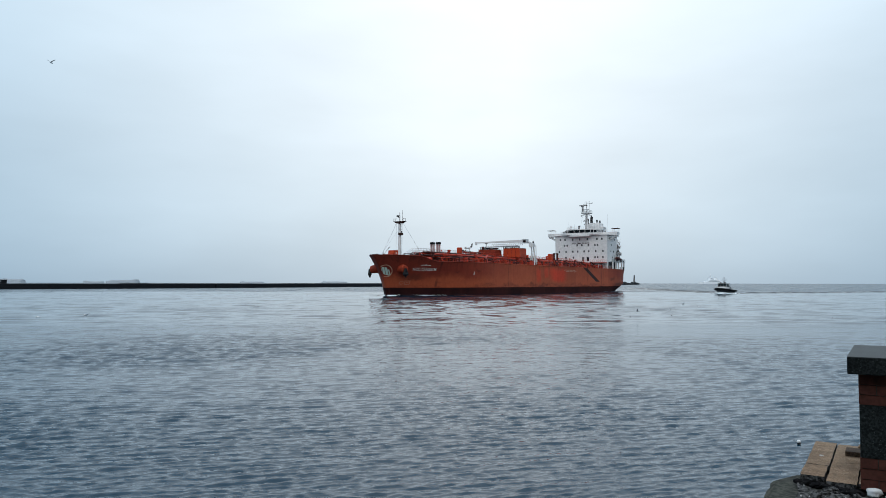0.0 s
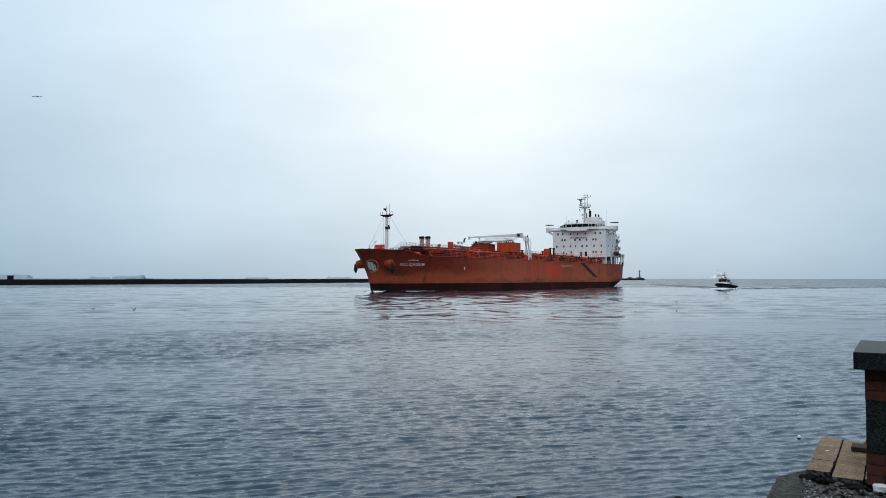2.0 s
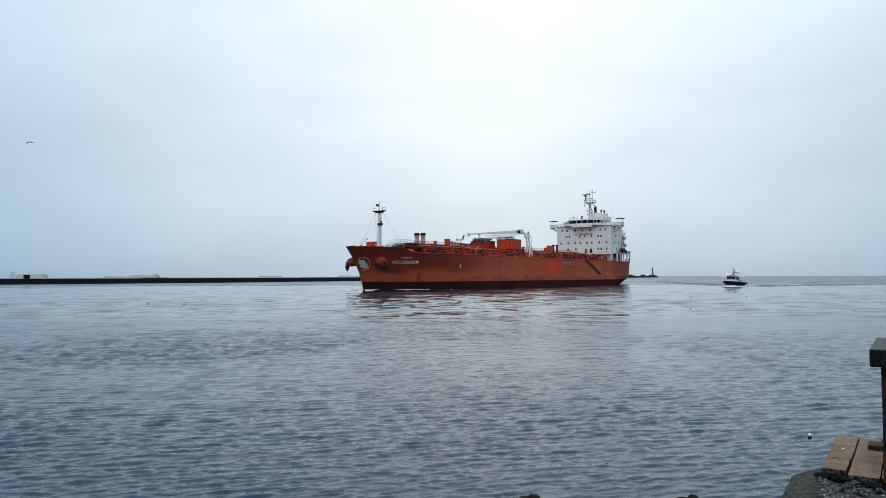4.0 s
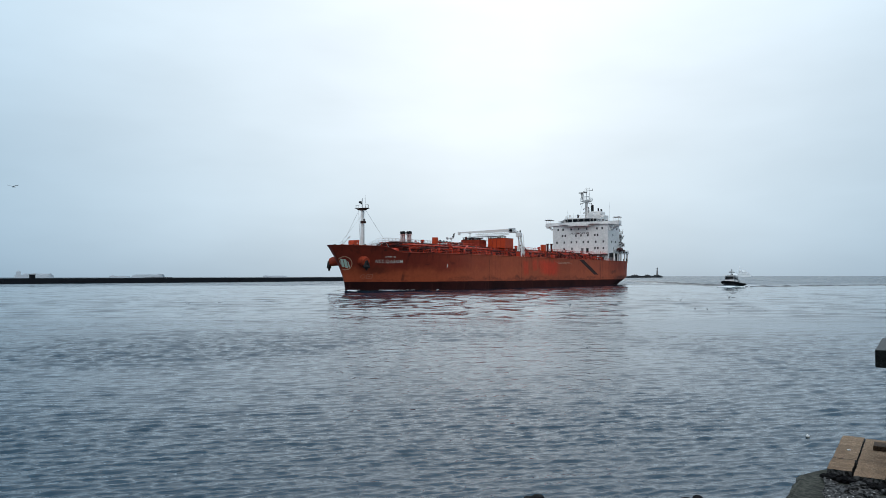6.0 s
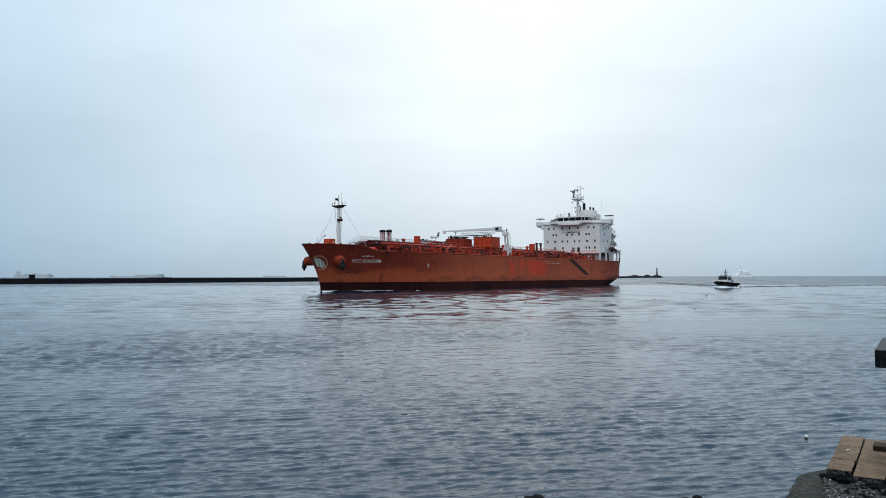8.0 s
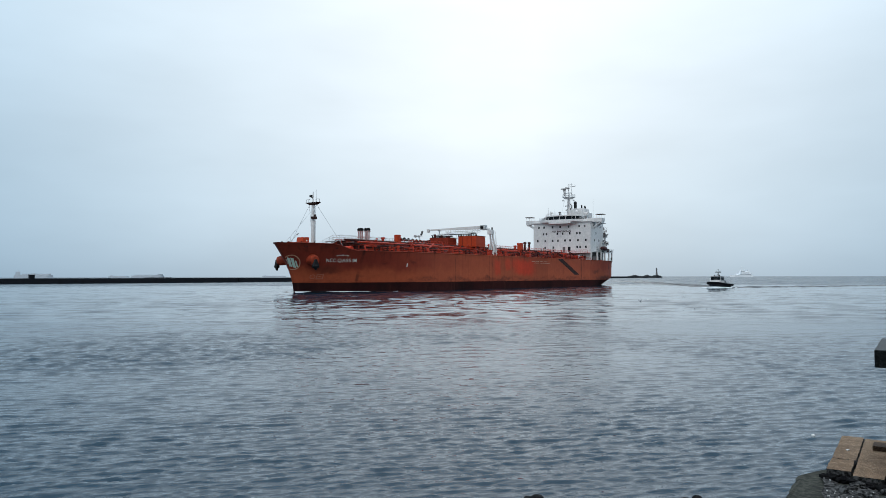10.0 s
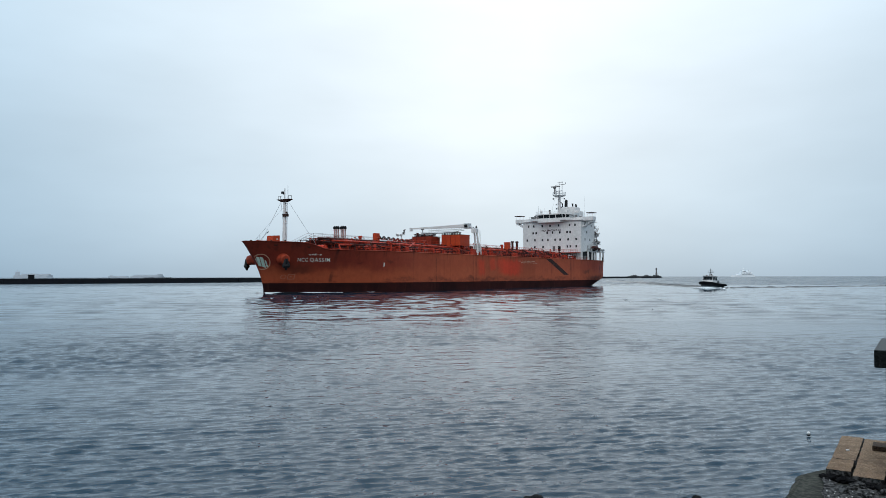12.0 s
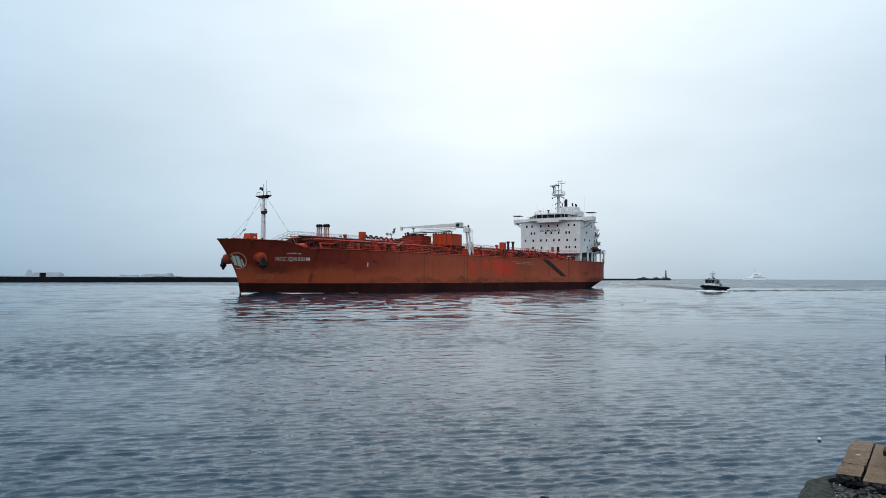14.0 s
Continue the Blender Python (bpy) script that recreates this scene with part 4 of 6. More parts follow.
# fore deck
def foremast():
    bm = BM()
    tube(bm, (172.0, 0, 9.6), (172.0, 0, 21.0), 0.55, 0.36, 14)
    tube(bm, (172.0, 0, 21.0), (172.0, 0, 24.2), 0.16, 0.10, 8)
    fm = part("foremast", bm, M_WHITE, SHIP, "weathered white tubular foremast with a crosstree")
    bm = BM()
    vs = [(-0.5, -0.6), (-0.5, 0.6), (0.5, 0.6), (0.5, -0.6)]
    lo = [bm.verts.new((172.0 + x, y * 1.2, 21.0)) for x, y in vs]
    hi = [bm.verts.new((172.0 + x * 1.4, y * 3.4, 21.6)) for x, y in vs]
    for i in range(4):
        bm.faces.new((lo[i], lo[(i + 1) % 4], hi[(i + 1) % 4], hi[i]))
    bm.faces.new(lo[::-1]); bm.faces.new(hi)
    part("crosstree", bm, M_RUST, fm, "dark crosstree platform")
    bm = BM()
    for y in (-2.1, -1.4, 1.2, 2.1):
        tube(bm, (172.0, y, 21.5), (172.0, y, 22.4), 0.05, n=5)
    tube(bm, (172.0, -2.1, 22.4), (172.0, -1.0, 22.4), 0.04, n=5)
    tube(bm, (172.0, 1.2, 22.4), (172.0, 2.1, 22.4), 0.04, n=5)
    tube(bm, (172.0, -1.4, 21.55), (172.0, 1.2, 21.55), 0.05, n=5)
    part("mast_rail", bm, M_RUST, fm)
    bm = BM(); tube(bm, (172.0, 1.0, 21.5), (172.0, 1.0, 24.9), 0.05, 0.03, 5)
    part("whip_aerial", bm, M_RUST, fm)
    bm = BM()
    box(bm, 172.1, 172.5, -0.75, -0.1, 22.9, 23.4); tube(bm, (172.0, 0, 22.6), (172.0, -0.6, 23.0), 0.12, n=6)
    part("mast_light", bm, M_SOOT, fm)
    bm = BM(); box(bm, 171.9, 172.5, -0.2, 1.2, 17.6, 18.2); tube(bm, (172, 0.7, 18.1), (172, 0.7, 18.7), 0.25, n=8)
    part("mast_lamp", bm, M_RUST, fm)
    bm = BM()
    tube(bm, (172.2, 0.55, 9.8), (172.0, 0.5, 20.8), 0.05, n=4); tube(bm, (172.2, 0.95, 9.8), (172.0, 0.9, 20.8), 0.05, n=4)
    for k in range(24):
        z = 10.2 + 0.45 * k
        tube(bm, (172.2, 0.55, z), (172.2, 0.95, z), 0.03, n=4)
    part("mast_ladder", bm, M_GREYSHIP, fm)
    bm = BM()
    for q in ((181.6, 0.2, 11.3), (166.5, 5.2, 10.6), (166.5, -5.2, 10.6), (176.0, -4.0, 10.9)):
        tube(bm, (172.0, 0.3 * (1 if q[1] > 0 else -1) * 4, 21.0), q, 0.035, n=4)
    part("stay", bm, M_GREYSHIP, fm)
    fm.matrix_basis = pose(0, 0.7, 0)


foremast()


def forecastle():
    bm = BM(); slab_y(bm, [(174.9, 9.6), (177.6, 9.6), (176.9, 13.0), (174.9, 13.1)], 0.3, 2.2)
    h = part("forecastle_house", bm, M_ORANGE, SHIP, "small orange-red deckhouse on the forecastle")
    bm = BM(); box(bm, 175.5, 175.9, 2.2, 2.24, 12.1, 12.4)
    part("sign", bm, M_LETTER, h)
    for side in (1, -1):
        bm = BM()
        tube(bm, (168.6, side * 2.6, 10.6), (168.6, side * 5.2, 10.6), 0.85, n=14)
        box(bm, 167.8, 169.4, side * 3.9 - 0.2, side * 3.9 + 0.2, 9.5, 11.0)
        w = part("windlass", bm, M_DECKRED, SHIP)
        bm = BM(); tube(bm, (165.8, side * 5.5, 10.5), (165.8, side * 7.6, 10.5), 0.7, n=12); box(bm, 165.0, 166.6, side * 5.1 - 0.2, side * 5.1 + 0.2, 9.5, 11.2)
        part("mooring_winch", bm, M_DECKRED, SHIP)
    for s, y in ((180.4, 1.1), (178.4, 3.2), (176.2, 5.2), (180.4, -1.1), (178.4, -3.2)):
        bm = BM(); tube(bm, (s, y, 10.2), (s, y, 11.7), 0.13, n=8); tube(bm, (s, y, 11.7), (s, y, 11.95), 0.2, n=8)
        part("bollard", bm, M_RUST, SHIP)
    bm = BM(); tube(bm, (180.0, 0, 10.6), (177.4, 0.8, 13.8), 0.08, n=5); tube(bm, (177.4, 0.6, 13.5), (177.1, 1.0, 14.0), 0.14, n=5)
    part("jackstaff", bm, M_GREYSHIP, SHIP)
    for s, y, top in ((179.0, 0.2, 13.0), (178.0, 1.3, 12.2)):
        bm = BM(); tube(bm, (s, y, 10.2), (s, y, top), 0.06, n=5)
        part("light_post", bm, M_GREYSHIP, SHIP)
    for s in (178.5, 172.4):  # mooring chocks in the bulwark
        z = sheer(s) - 0.75
        bm = BM()
        for i in range(12):
            a, b = i * 0.5236, (i + 1) * 0.5236
            tube(bm, (s + 0.3 * math.cos(a), half(s + 0.3 * math.cos(a), z) + 0.03, z + 0.15 * math.sin(a)), (s + 0.3 * math.cos(b), half(s + 0.3 * math.cos(b), z) + 0.03, z + 0.15 * math.sin(b)), 0.06, n=5)
        part("mooring_chock", bm, M_RUST, SHIP)


forecastle()


# cargo deck
def pipes():
    rng = random.Random(11)
    # some pipes and frames take the darker red as shade in the gaps
    for y, z, r, s0, s1 in ((9.2, 11.0, 0.30, 36, 161), (8.2, 11.6, 0.26, 40, 158), (7.2, 12.3, 0.30, 34, 163), (6.2, 11.2, 0.35, 34, 160), (5.2, 12.6, 0.22, 45, 156), (10.4, 10.7, 0.2, 60, 150),
                            (3.6, 13.0, 0.28, 32, 164), (2.4, 12.2, 0.3, 32, 162), (-3.0, 12.9, 0.3, 32, 160), (-5.0, 12.2, 0.3, 32, 160), (11.8, 10.5, 0.16, 34, 158), (0.8, 13.35, 0.18, 36, 158)):
        r *= 0.72
        bm = BM(); tube(bm, (s0, y, z), (s1, y, z), r, n=8); tube(bm, (s0 + 3, y - 0.55, z - 0.25), (s1 - 5, y - 0.55, z - 0.25), r * 0.6, n=6)
        k = s0 + 4
        while k < s1 - 3:  # flanges
            tube(bm, (k, y, z), (k + 0.25, y, z), r * 1.45, n=8)
            k += rng.uniform(9, 16)
        part("cargo_pipe", bm, M_DECKRED if rng.random() > 0.4 else M_DECKDARK, SHIP)
    for i in range(32):  # pipe frames
        s = 36 + 4.0 * i
        bm = BM()
        for y in (-6, 1.6, 4.4, 10.0):
            tube(bm, (s, y, DECK - 0.3), (s, y, 12.9 if abs(y) < 9 else 11.3), 0.13, n=6)
        for z, y0 in ((10.7, 10.2), (11.9, 8.0), (12.8, 6.0)):
            tube(bm, (s, -6.2, z), (s, y0, z), 0.11, n=6)
        part("pipe_frame", bm, M_DECKDARK if i % 3 else M_DECKRED, SHIP)
    for i in range(116):  # branches, valves and hatches beside the deck edge
        s = 36 + 1.07 * i + rng.uniform(-0.4, 0.4)
        y = rng.uniform(9.5, 14.6)
        h = rng.uniform(0.5, 1.6)
        bm = BM()
        c = rng.random()
        if c < 0.4:
            tube(bm, (s, y, DECK - 0.3), (s, y, DECK + h), rng.uniform(0.12, 0.3), n=8)
            tube(bm, (s, y, DECK + h), (s, y, DECK + h + 0.18), 0.36, n=10)
            nm = "deck_vent"
        elif c < 0.75:
            chain(bm, [(s, y - 4, 11.2), (s, y, 11.2), (s, y, DECK - 0.3)], rng.uniform(0.1, 0.22), 6)
            tube(bm, (s, y - 1, 11.2), (s, y - 1, 11.8), 0.06, n=5); tube(bm, (s, y - 1, 11.8), (s, y - 1, 11.86), 0.3, n=10)
            nm = "branch_pipe"
        else:
            tube(bm, (s, y, DECK - 0.3), (s, y, DECK + 0.55), 0.62, n=12); tube(bm, (s, y, DECK + 0.55), (s, y, DECK + 0.68), 0.7, n=12)
            nm = "tank_hatch"
        part(nm, bm, M_DECKRED if rng.random() > 0.5 else M_DECKDARK, SHIP)
    for i in range(150):  # lockers, valve wheels, gratings and short runs of pipe on the port side of the deck
        s = 36 + 0.83 * i + rng.uniform(-0.3, 0.3)
        y = rng.uniform(8.5, 14.0)
        c = rng.random()
        bm = BM()
        if c < 0.12:
            w, h = rng.uniform(0.4, 1.1), rng.uniform(0.7, 1.9)
            box(bm, s - w, s + w, y - 0.5, y + 0.5, DECK - 0.3, DECK + h, 0.05)
            nm = "deck_locker"
        elif c < 0.45:
            tube(bm, (s, y, DECK - 0.3), (s, y, DECK + 1.5), 0.09, n=6); tube(bm, (s, y - 0.05, DECK + 1.3), (s, y + 0.05, DECK + 1.3), 0.42, n=12)
            tube(bm, (s, y, DECK + 0.2), (s, y, DECK + 0.7), 0.3, n=8)
            nm = "valve"
        else:
            run, z, r = rng.uniform(2.0, 6.0), DECK + rng.uniform(0.4, 2.0), rng.uniform(0.1, 0.24)
            chain(bm, [(s, y, DECK - 0.3), (s, y, z), (s + run, y + rng.uniform(-1, 0.6), z + rng.choice((0, 0, 0.9))), (s + run, y, DECK - 0.3)], r, 6)
            nm = "short_pipe"
        part(nm, bm, rng.choice((M_DECKRED, M_DECKDARK, M_DECKDARK, M_DULLRED)), SHIP)
    bm = BM(); tube(bm, (138, 9.5, 10.3), (129.0, 6.5, 13.0), 0.22, n=8); tube(bm, (137.2, 9.0, 10.3), (128.4, 6.0, 13.0), 0.22, n=8)
    part("sloping_pipe", bm, M_DECKRED, SHIP)


pipes()


def trunk():
    """Low box added amidships; its dark red fills the gaps behind the pipework."""
    bm = BM(); box(bm, 36, 161, -3.4, -2.0, DECK - 0.3, 12.7, 0.1)
    part("pipe_gap_filler", bm, M_DECKDARK, SHIP)


trunk()


def catwalk():
    bm = BM()
    box(bm, 34, 163, -1.0, 1.2, 13.0, 13.12)
    for s in range(36, 163, 6):
        tube(bm, (s, -0.8, DECK - 0.3), (s, -0.8, 13.0), 0.1, n=5); tube(bm, (s, 1.0, DECK - 0.3), (s, 1.0, 13.0), 0.1, n=5)
    cw = part("catwalk", bm, M_DECKRED, SHIP, "raised red walkway along the cargo deck")
    for s0, s1, mat in ((132, 163, M_GREYSHIP), (100, 131.5, M_DECKRED), (36, 99.5, M_DECKRED)):
        bm = BM()
        for y in (-1.0, 1.2):
            n = int((s1 - s0) / 1.5)
            for k in range(n + 1):
                s = s0 + (s1 - s0) * k / n
                tube(bm, (s, y, 13.1), (s, y, 14.25), 0.04, n=4)
            for z in (13.65, 14.25):
                tube(bm, (s0, y, z), (s1, y, z), 0.04, n=4)
        part("handrail", bm, mat, cw, "pale painted handrail" if s0 == 132 else "")
    bm = BM()  # sloping front of the walkway towards the forecastle
    for y in (-1.0, 1.2):
        for z in (0.0, 0.55, 1.1):
            tube(bm, (163, y, 13.1 + z), (168.5, y, 10.9 + z), 0.045, n=4)
        for k in range(5):
            tube(bm, (163 + 1.3 * k, y, 13.1 - 0.52 * k), (163 + 1.3 * k, y, 14.25 - 0.52 * k), 0.04, n=4)
    part("ladder", bm, M_GREYSHIP, cw)


catwalk()


def vent_posts(s0, y0, top, mat_pipe, count, name="vent_post"):
    """Pairs of high-velocity vents: slim posts with dark heads."""
    for i in range(count):
        s, y = s0 - 0.4 * i, y0 + 1.9 * i
        bm = BM()
        for dy in (-0.4, 0.4):
            for ds in (-0.3, 0.3):
                tube(bm, (s + ds, y + dy, 12.8), (s + ds, y + dy, top - 0.7), 0.16, n=8)
        for z in (13.9, top - 1.0):
            box(bm, s - 0.6, s + 0.6, y - 0.7, y + 0.7, z, z + 0.1)
        v = part(name, bm, mat_pipe, SHIP)
        bm = BM()
        for dy in (-0.4, 0.4):
            for ds in (-0.3, 0.3):
                tube(bm, (s + ds, y + dy, top - 0.7), (s + ds, y + dy, top - 0.3), 0.30, 0.36, 8)
                tube(bm, (s + ds, y + dy, top - 0.3), (s + ds, y + dy, top), 0.28, 0.16, 8)
        part("vent_head", bm, M_SOOT, v)


vent_posts(154.3, 0.7, 16.4, M_PINK, 2)


def deck_fittings():
    bm = BM(); box(bm, 139.7, 141.1, 1.6, 2.9, DECK, 15.25, 0.08)
    part("ventilator_trunk", bm, M_ORANGE, SHIP, "square orange-red ventilator trunk")
    for s, y, h in ((146.6, 2, 14.3), (67.6, 4, 15.9), (64.3, 4, 16.0), (98, 4, 14.6), (93, 4, 14.3), (77, 5, 14.4)):
        bm = BM(); tube(bm, (s, y, 12.5), (s, y, h - 0.5), 0.38, n=10); tube(bm, (s, y, h - 0.5), (s, y, h), 0.6, 0.5, 12)
        part("mushroom_vent", bm, M_DECKRED if s > 75 else M_DECKDARK, SHIP)
    bm = BM(); box(bm, 70.9, 72.7, 3.5, 5.1, DECK, 15.4, 0.1)
    part("ventilator_trunk", bm, M_ORANGE, SHIP)
    # searchlight on its post
    bm = BM(); tube(bm, (113.4, -9.6, 12.0), (113.4, -9.6, 16.6), 0.12, n=6); tube(bm, (113.4, -10.8, 16.3), (113.4, -8.4, 16.5), 0.1, n=5)
    sl = part("light_mast", bm, M_GREYSHIP, SHIP)
    for dy, dz, r in ((-1.3, 0.0, 0.5), (0.1, -0.1, 0.42), (1.0, 0.5, 0.34), (1.2, 1.2, 0.3)):
        bm = BM(); tube(bm, (113.8, -9.6 + dy, 16.4 + dz), (113.1, -9.6 + dy, 16.8 + dz), r, r * 0.6, 12)
        part("floodlight", bm, M_TOWER if dy > 0.5 else M_WHITE, sl)
    bm = BM(); tube(bm, (113.4, -8.6, 16.5), (113.4, -8.3, 17.6), 0.08, n=5)
    part("bracket", bm, M_GREYSHIP, sl)
    # black cargo hose slung over supports
    bm = BM(); chain(bm, [(139.0 - 0.7 * i, 1.6 - 0.24 * i, 14.3 + 0.30 * math.sin(i * 1.15) + 0.004 * i) for i in range(37)], 0.27, 8)
    part("cargo_hose", bm, M_BLACK, SHIP, "black cargo hose draped over its rack")
    for i in range(7):
        bm = BM()
        x, y = 138 - 3.9 * i, 1.26 - 1.337 * i
        tube(bm, (x, y, DECK - 0.3), (x, y, 14.4), 0.1, n=5)
        tube(bm, (x, y - 0.7, 13.95), (x, y + 0.7, 13.95), 0.08, n=5)
        part("hose_rack", bm, M_DECKRED, SHIP)
    # shelves and rails on the port edge of the deck
    bm = BM()
    for i in range(80):
        s = 34 + 1.6 * i
        y = half(s, DECK) - 0.5
        tube(bm, (s, y, DECK - 0.2), (s, y, DECK + 0.95), 0.035, n=4)
    for z in (0.5, 0.95):
        chain(bm, [(34 + 1.6 * i, half(34 + 1.6 * i, DECK) - 0.5, DECK + z) for i in range(80)], 0.03, 4)
    part("deck_rail", bm, M_DECKRED, SHIP)


deck_fittings()


def manifold_house():
    """Two machinery houses abreast on posts, with a narrow gap between them under one walkway."""
    for x0, x1, y0, y1, z0, z1, mat in ((103.1, 108.7, 1.9, 8.4, 12.9, 16.2, M_ORANGE), (107.6, 112.6, -6.2, 0.6, 12.6, 15.75, M_DULLRED)):
        bm = BM(); box(bm, x0, x1, y0, y1, z0, z1, 0.08)
        h = part("deck_house", bm, mat, SHIP, "plain orange-red steel deckhouse raised on posts" if mat is M_ORANGE else "dull red steel deckhouse raised on posts")
        for x in (x0 + 0.3, (x0 + x1) / 2, x1 - 0.3):
            for y in (y0 + 0.3, (y0 + y1) / 2, y1 - 0.3):
                bm = BM(); box(bm, x - 0.17, x + 0.17, y - 0.17, y + 0.17, DECK - 0.3, z0 + 0.03)
                part("post", bm, M_DECKRED, h)
        bm = BM()  # seams and stiffeners on the walls
        for k in range(1, 4):
            y = y0 + (y1 - y0) * k / 4
            box(bm, x1, x1 + 0.05, y - 0.04, y + 0.04, z0 + 0.1, z1 - 0.15)
        box(bm, x0 - 0.06, x1 + 0.06, y0 - 0.06, y1 + 0.06, z1 - 0.02, z1 + 0.08)
        part("roof_edge", bm, M_DECKDARK, h)
    rng = random.Random(101)
    for k in range(16):  # fans, pipes and lamps on the roofs
        y = -5.8 + 13.4 * k / 15
        x, z = (111.6, 15.8) if y < 0.6 else (107.4, 16.25)
        hgt = rng.uniform(0.35, 1.0)
        bm = BM(); tube(bm, (x, y, z), (x, y, z + hgt), rng.uniform(0.12, 0.4), n=8); tube(bm, (x, y, z + hgt), (x, y, z + hgt + 0.12), 0.42, n=8)
        part("roof_vent", bm, (M_SOOT, M_DECKDARK, M_TOWER)[k % 3], SHIP)
    for x, z, r in ((109.6, 16.3, 0.22), (107.9, 16.9, 0.16), (110.8, 16.1, 0.14)):
        bm = BM(); tube(bm, (x, -6.0, z), (x, 7.8 if x < 109 else 0.4, z), r, n=7)
        part("roof_pipe", bm, M_SOOT, SHIP)
    bm = BM()  # railing of the roofs
    for k in range(15):
        y = -6.0 + 14.2 * k / 14
        tube(bm, (108.4, y, 15.8), (108.4, y, 17.25), 0.035, n=4)
    for z in (16.75, 17.25):
        tube(bm, (108.4, -6.0, z), (108.4, 8.2, z), 0.035, n=4)
    box(bm, 107.5, 108.75, 0.55, 1.95, 15.6, 15.75)
    part("roof_rail", bm, M_GREYSHIP, SHIP)
    bm = BM(); box(bm, 114.0, 118.5, -6.6, -2.0, DECK - 0.3, 14.0, 0.08)
    part("winch_house", bm, M_DULLRED, SHIP)
    for k, (x, y, z) in enumerate(((116.0, -4.5, 14.0), (117.5, -2.8, 14.0), (114.9, -6.0, 14.0))):
        bm = BM(); tube(bm, (x, y, z), (x, y, z + 0.9), 0.3, n=8)
        part("roof_vent", bm, M_SOOT, SHIP)


manifold_house()


def deck_crane():
    """Slewing crane on the port side, its jib stowed athwart over the machinery houses."""
    s, y = 105.4, 12.3
    bm = BM()
    for dx, dy in ((-1.1, -1.0), (1.1, -1.0), (1.1, 1.0), (-1.1, 1.0)):
        tube(bm, (s + dx, y + dy, DECK - 0.3), (s + dx * 0.55, y + dy * 0.55, 13.6), 0.19, n=6)
    for a, b in (((-1.1, 1.0), (1.1, 1.0)), ((1.1, 1.0), (1.1, -1.0)), ((1.1, -1), (-1.1, -1)), ((-1.1, -1), (-1.1, 1))):
        tube(bm, (s + a[0], y + a[1], DECK), (s + b[0] * 0.55, y + b[1] * 0.55, 13.6), 0.11, n=5)
        tube(bm, (s + b[0], y + b[1], DECK), (s + a[0] * 0.55, y + a[1] * 0.55, 13.6), 0.11, n=5)
    cr = part("crane_base", bm, M_WHITE, SHIP, "white lattice base of the deck crane")
    bm = BM()
    for dy in (-0.55, 0.55):  # two-legged post that leans forward
        tube(bm, (s, y + dy, 13.4), (s + 1.0, y + dy * 0.7, 18.2), 0.30, 0.24, 10)
    for k in range(5):
        z = 13.9 + 0.95 * k
        tube(bm, (s + 0.1 + 0.2 * k, y - 0.5, z), (s + 0.1 + 0.2 * k, y + 0.5, z + 0.5), 0.08, n=5)
    box(bm, s + 0.2, s + 1.7, y - 0.9, y + 0.7, 16.6, 17.9, 0.1)
    part("crane_column", bm, M_WHITE, SHIP, "white twin-legged crane post")
    bm = BM(); tube(bm, (s + 1.0, y + 0.4, 18.1), (s + 1.0, y + 0.4, 18.75), 0.3, 0.18, 8); tube(bm, (s + 1.0, y - 0.5, 17.9), (s + 1.0, y - 0.5, 18.4), 0.2, n=8)
    part("crane_sheave", bm, M_SOOT, cr)
    a, b = Vector((s + 1.2, y - 2.6, 18.9)), Vector((108.8, -9.2, 18.55))
    bm = BM()
    q = []
    for p, h, w in ((a, 0.60, 0.5), (a + (b - a) * 0.55, 0.38, 0.36), (b, 0.2, 0.26)):
        q.append([bm.verts.new(p + Vector((dx, 0, dz))) for dx, dz in ((-w, -h), (w, -h), (w, h * 0.75), (-w, h * 0.75))])
    for r0, r1 in zip(q, q[1:]):
        for i in range(4):
            bm.faces.new((r0[i], r0[(i + 1) % 4], r1[(i + 1) % 4], r1[i]))
    bm.faces.new(q[0][::-1]); bm.faces.new(q[-1])
    box(bm, b.x - 0.35, b.x + 0.35, b.y - 0.5, b.y + 0.2, b.z - 0.8, b.z + 0.3, 0.06)
    jib = part("crane_jib", bm, M_WHITE, SHIP, "white crane jib stowed athwart the deck")
    bm = BM()  # winch and slewing head between the post and the jib
    box(bm, s + 0.4, s + 2.0, y - 3.4, y - 1.6, 18.0, 19.55, 0.15)
    tube(bm, (s + 1.1, y - 1.7, 18.6), (s + 1.0, y, 17.6), 0.4, n=8)
    part("slewing_head", bm, M_GREYSHIP, jib)
    bm = BM(); tube(bm, (s + 2.05, y - 2.9, 18.8), (s + 2.05, y - 2.1, 18.8), 0.42, n=12)
    part("winch_drum", bm, M_SOOT, jib)
    bm = BM()  # lattice walkway hung under the root half
    for k in range(15):
        p = a + (b - a) * (0.04 + 0.62 * k / 14)
        tube(bm, p + Vector((0.55, 0, -0.5)), p + Vector((0.55, 0, -1.45)), 0.05, n=4)
        if k < 14:
            n2 = a + (b - a) * (0.04 + 0.62 * (k + 1) / 14)
            tube(bm, p + Vector((0.55, 0, -1.45)), n2 + Vector((0.55, 0, -0.5)), 0.04, n=4)
    p, n2 = a + (b - a) * 0.04, a + (b - a) * 0.66
    for dz in (-1.45, -1.0):
        tube(bm, p + Vector((0.55, 0, dz)), n2 + Vector((0.55, 0, dz)), 0.06, n=4)
    part("jib_walkway", bm, M_GREYSHIP, jib)
    bm = BM(); tube(bm, (108.2, -5.4, 15.7), (108.2, -5.4, 18.3), 0.14, n=6); tube(bm, (108.2, -5.9, 18.2), (108.2, -4.9, 18.2), 0.14, n=6)
    part("jib_rest", bm, M_GREYSHIP, SHIP)
    bm = BM()
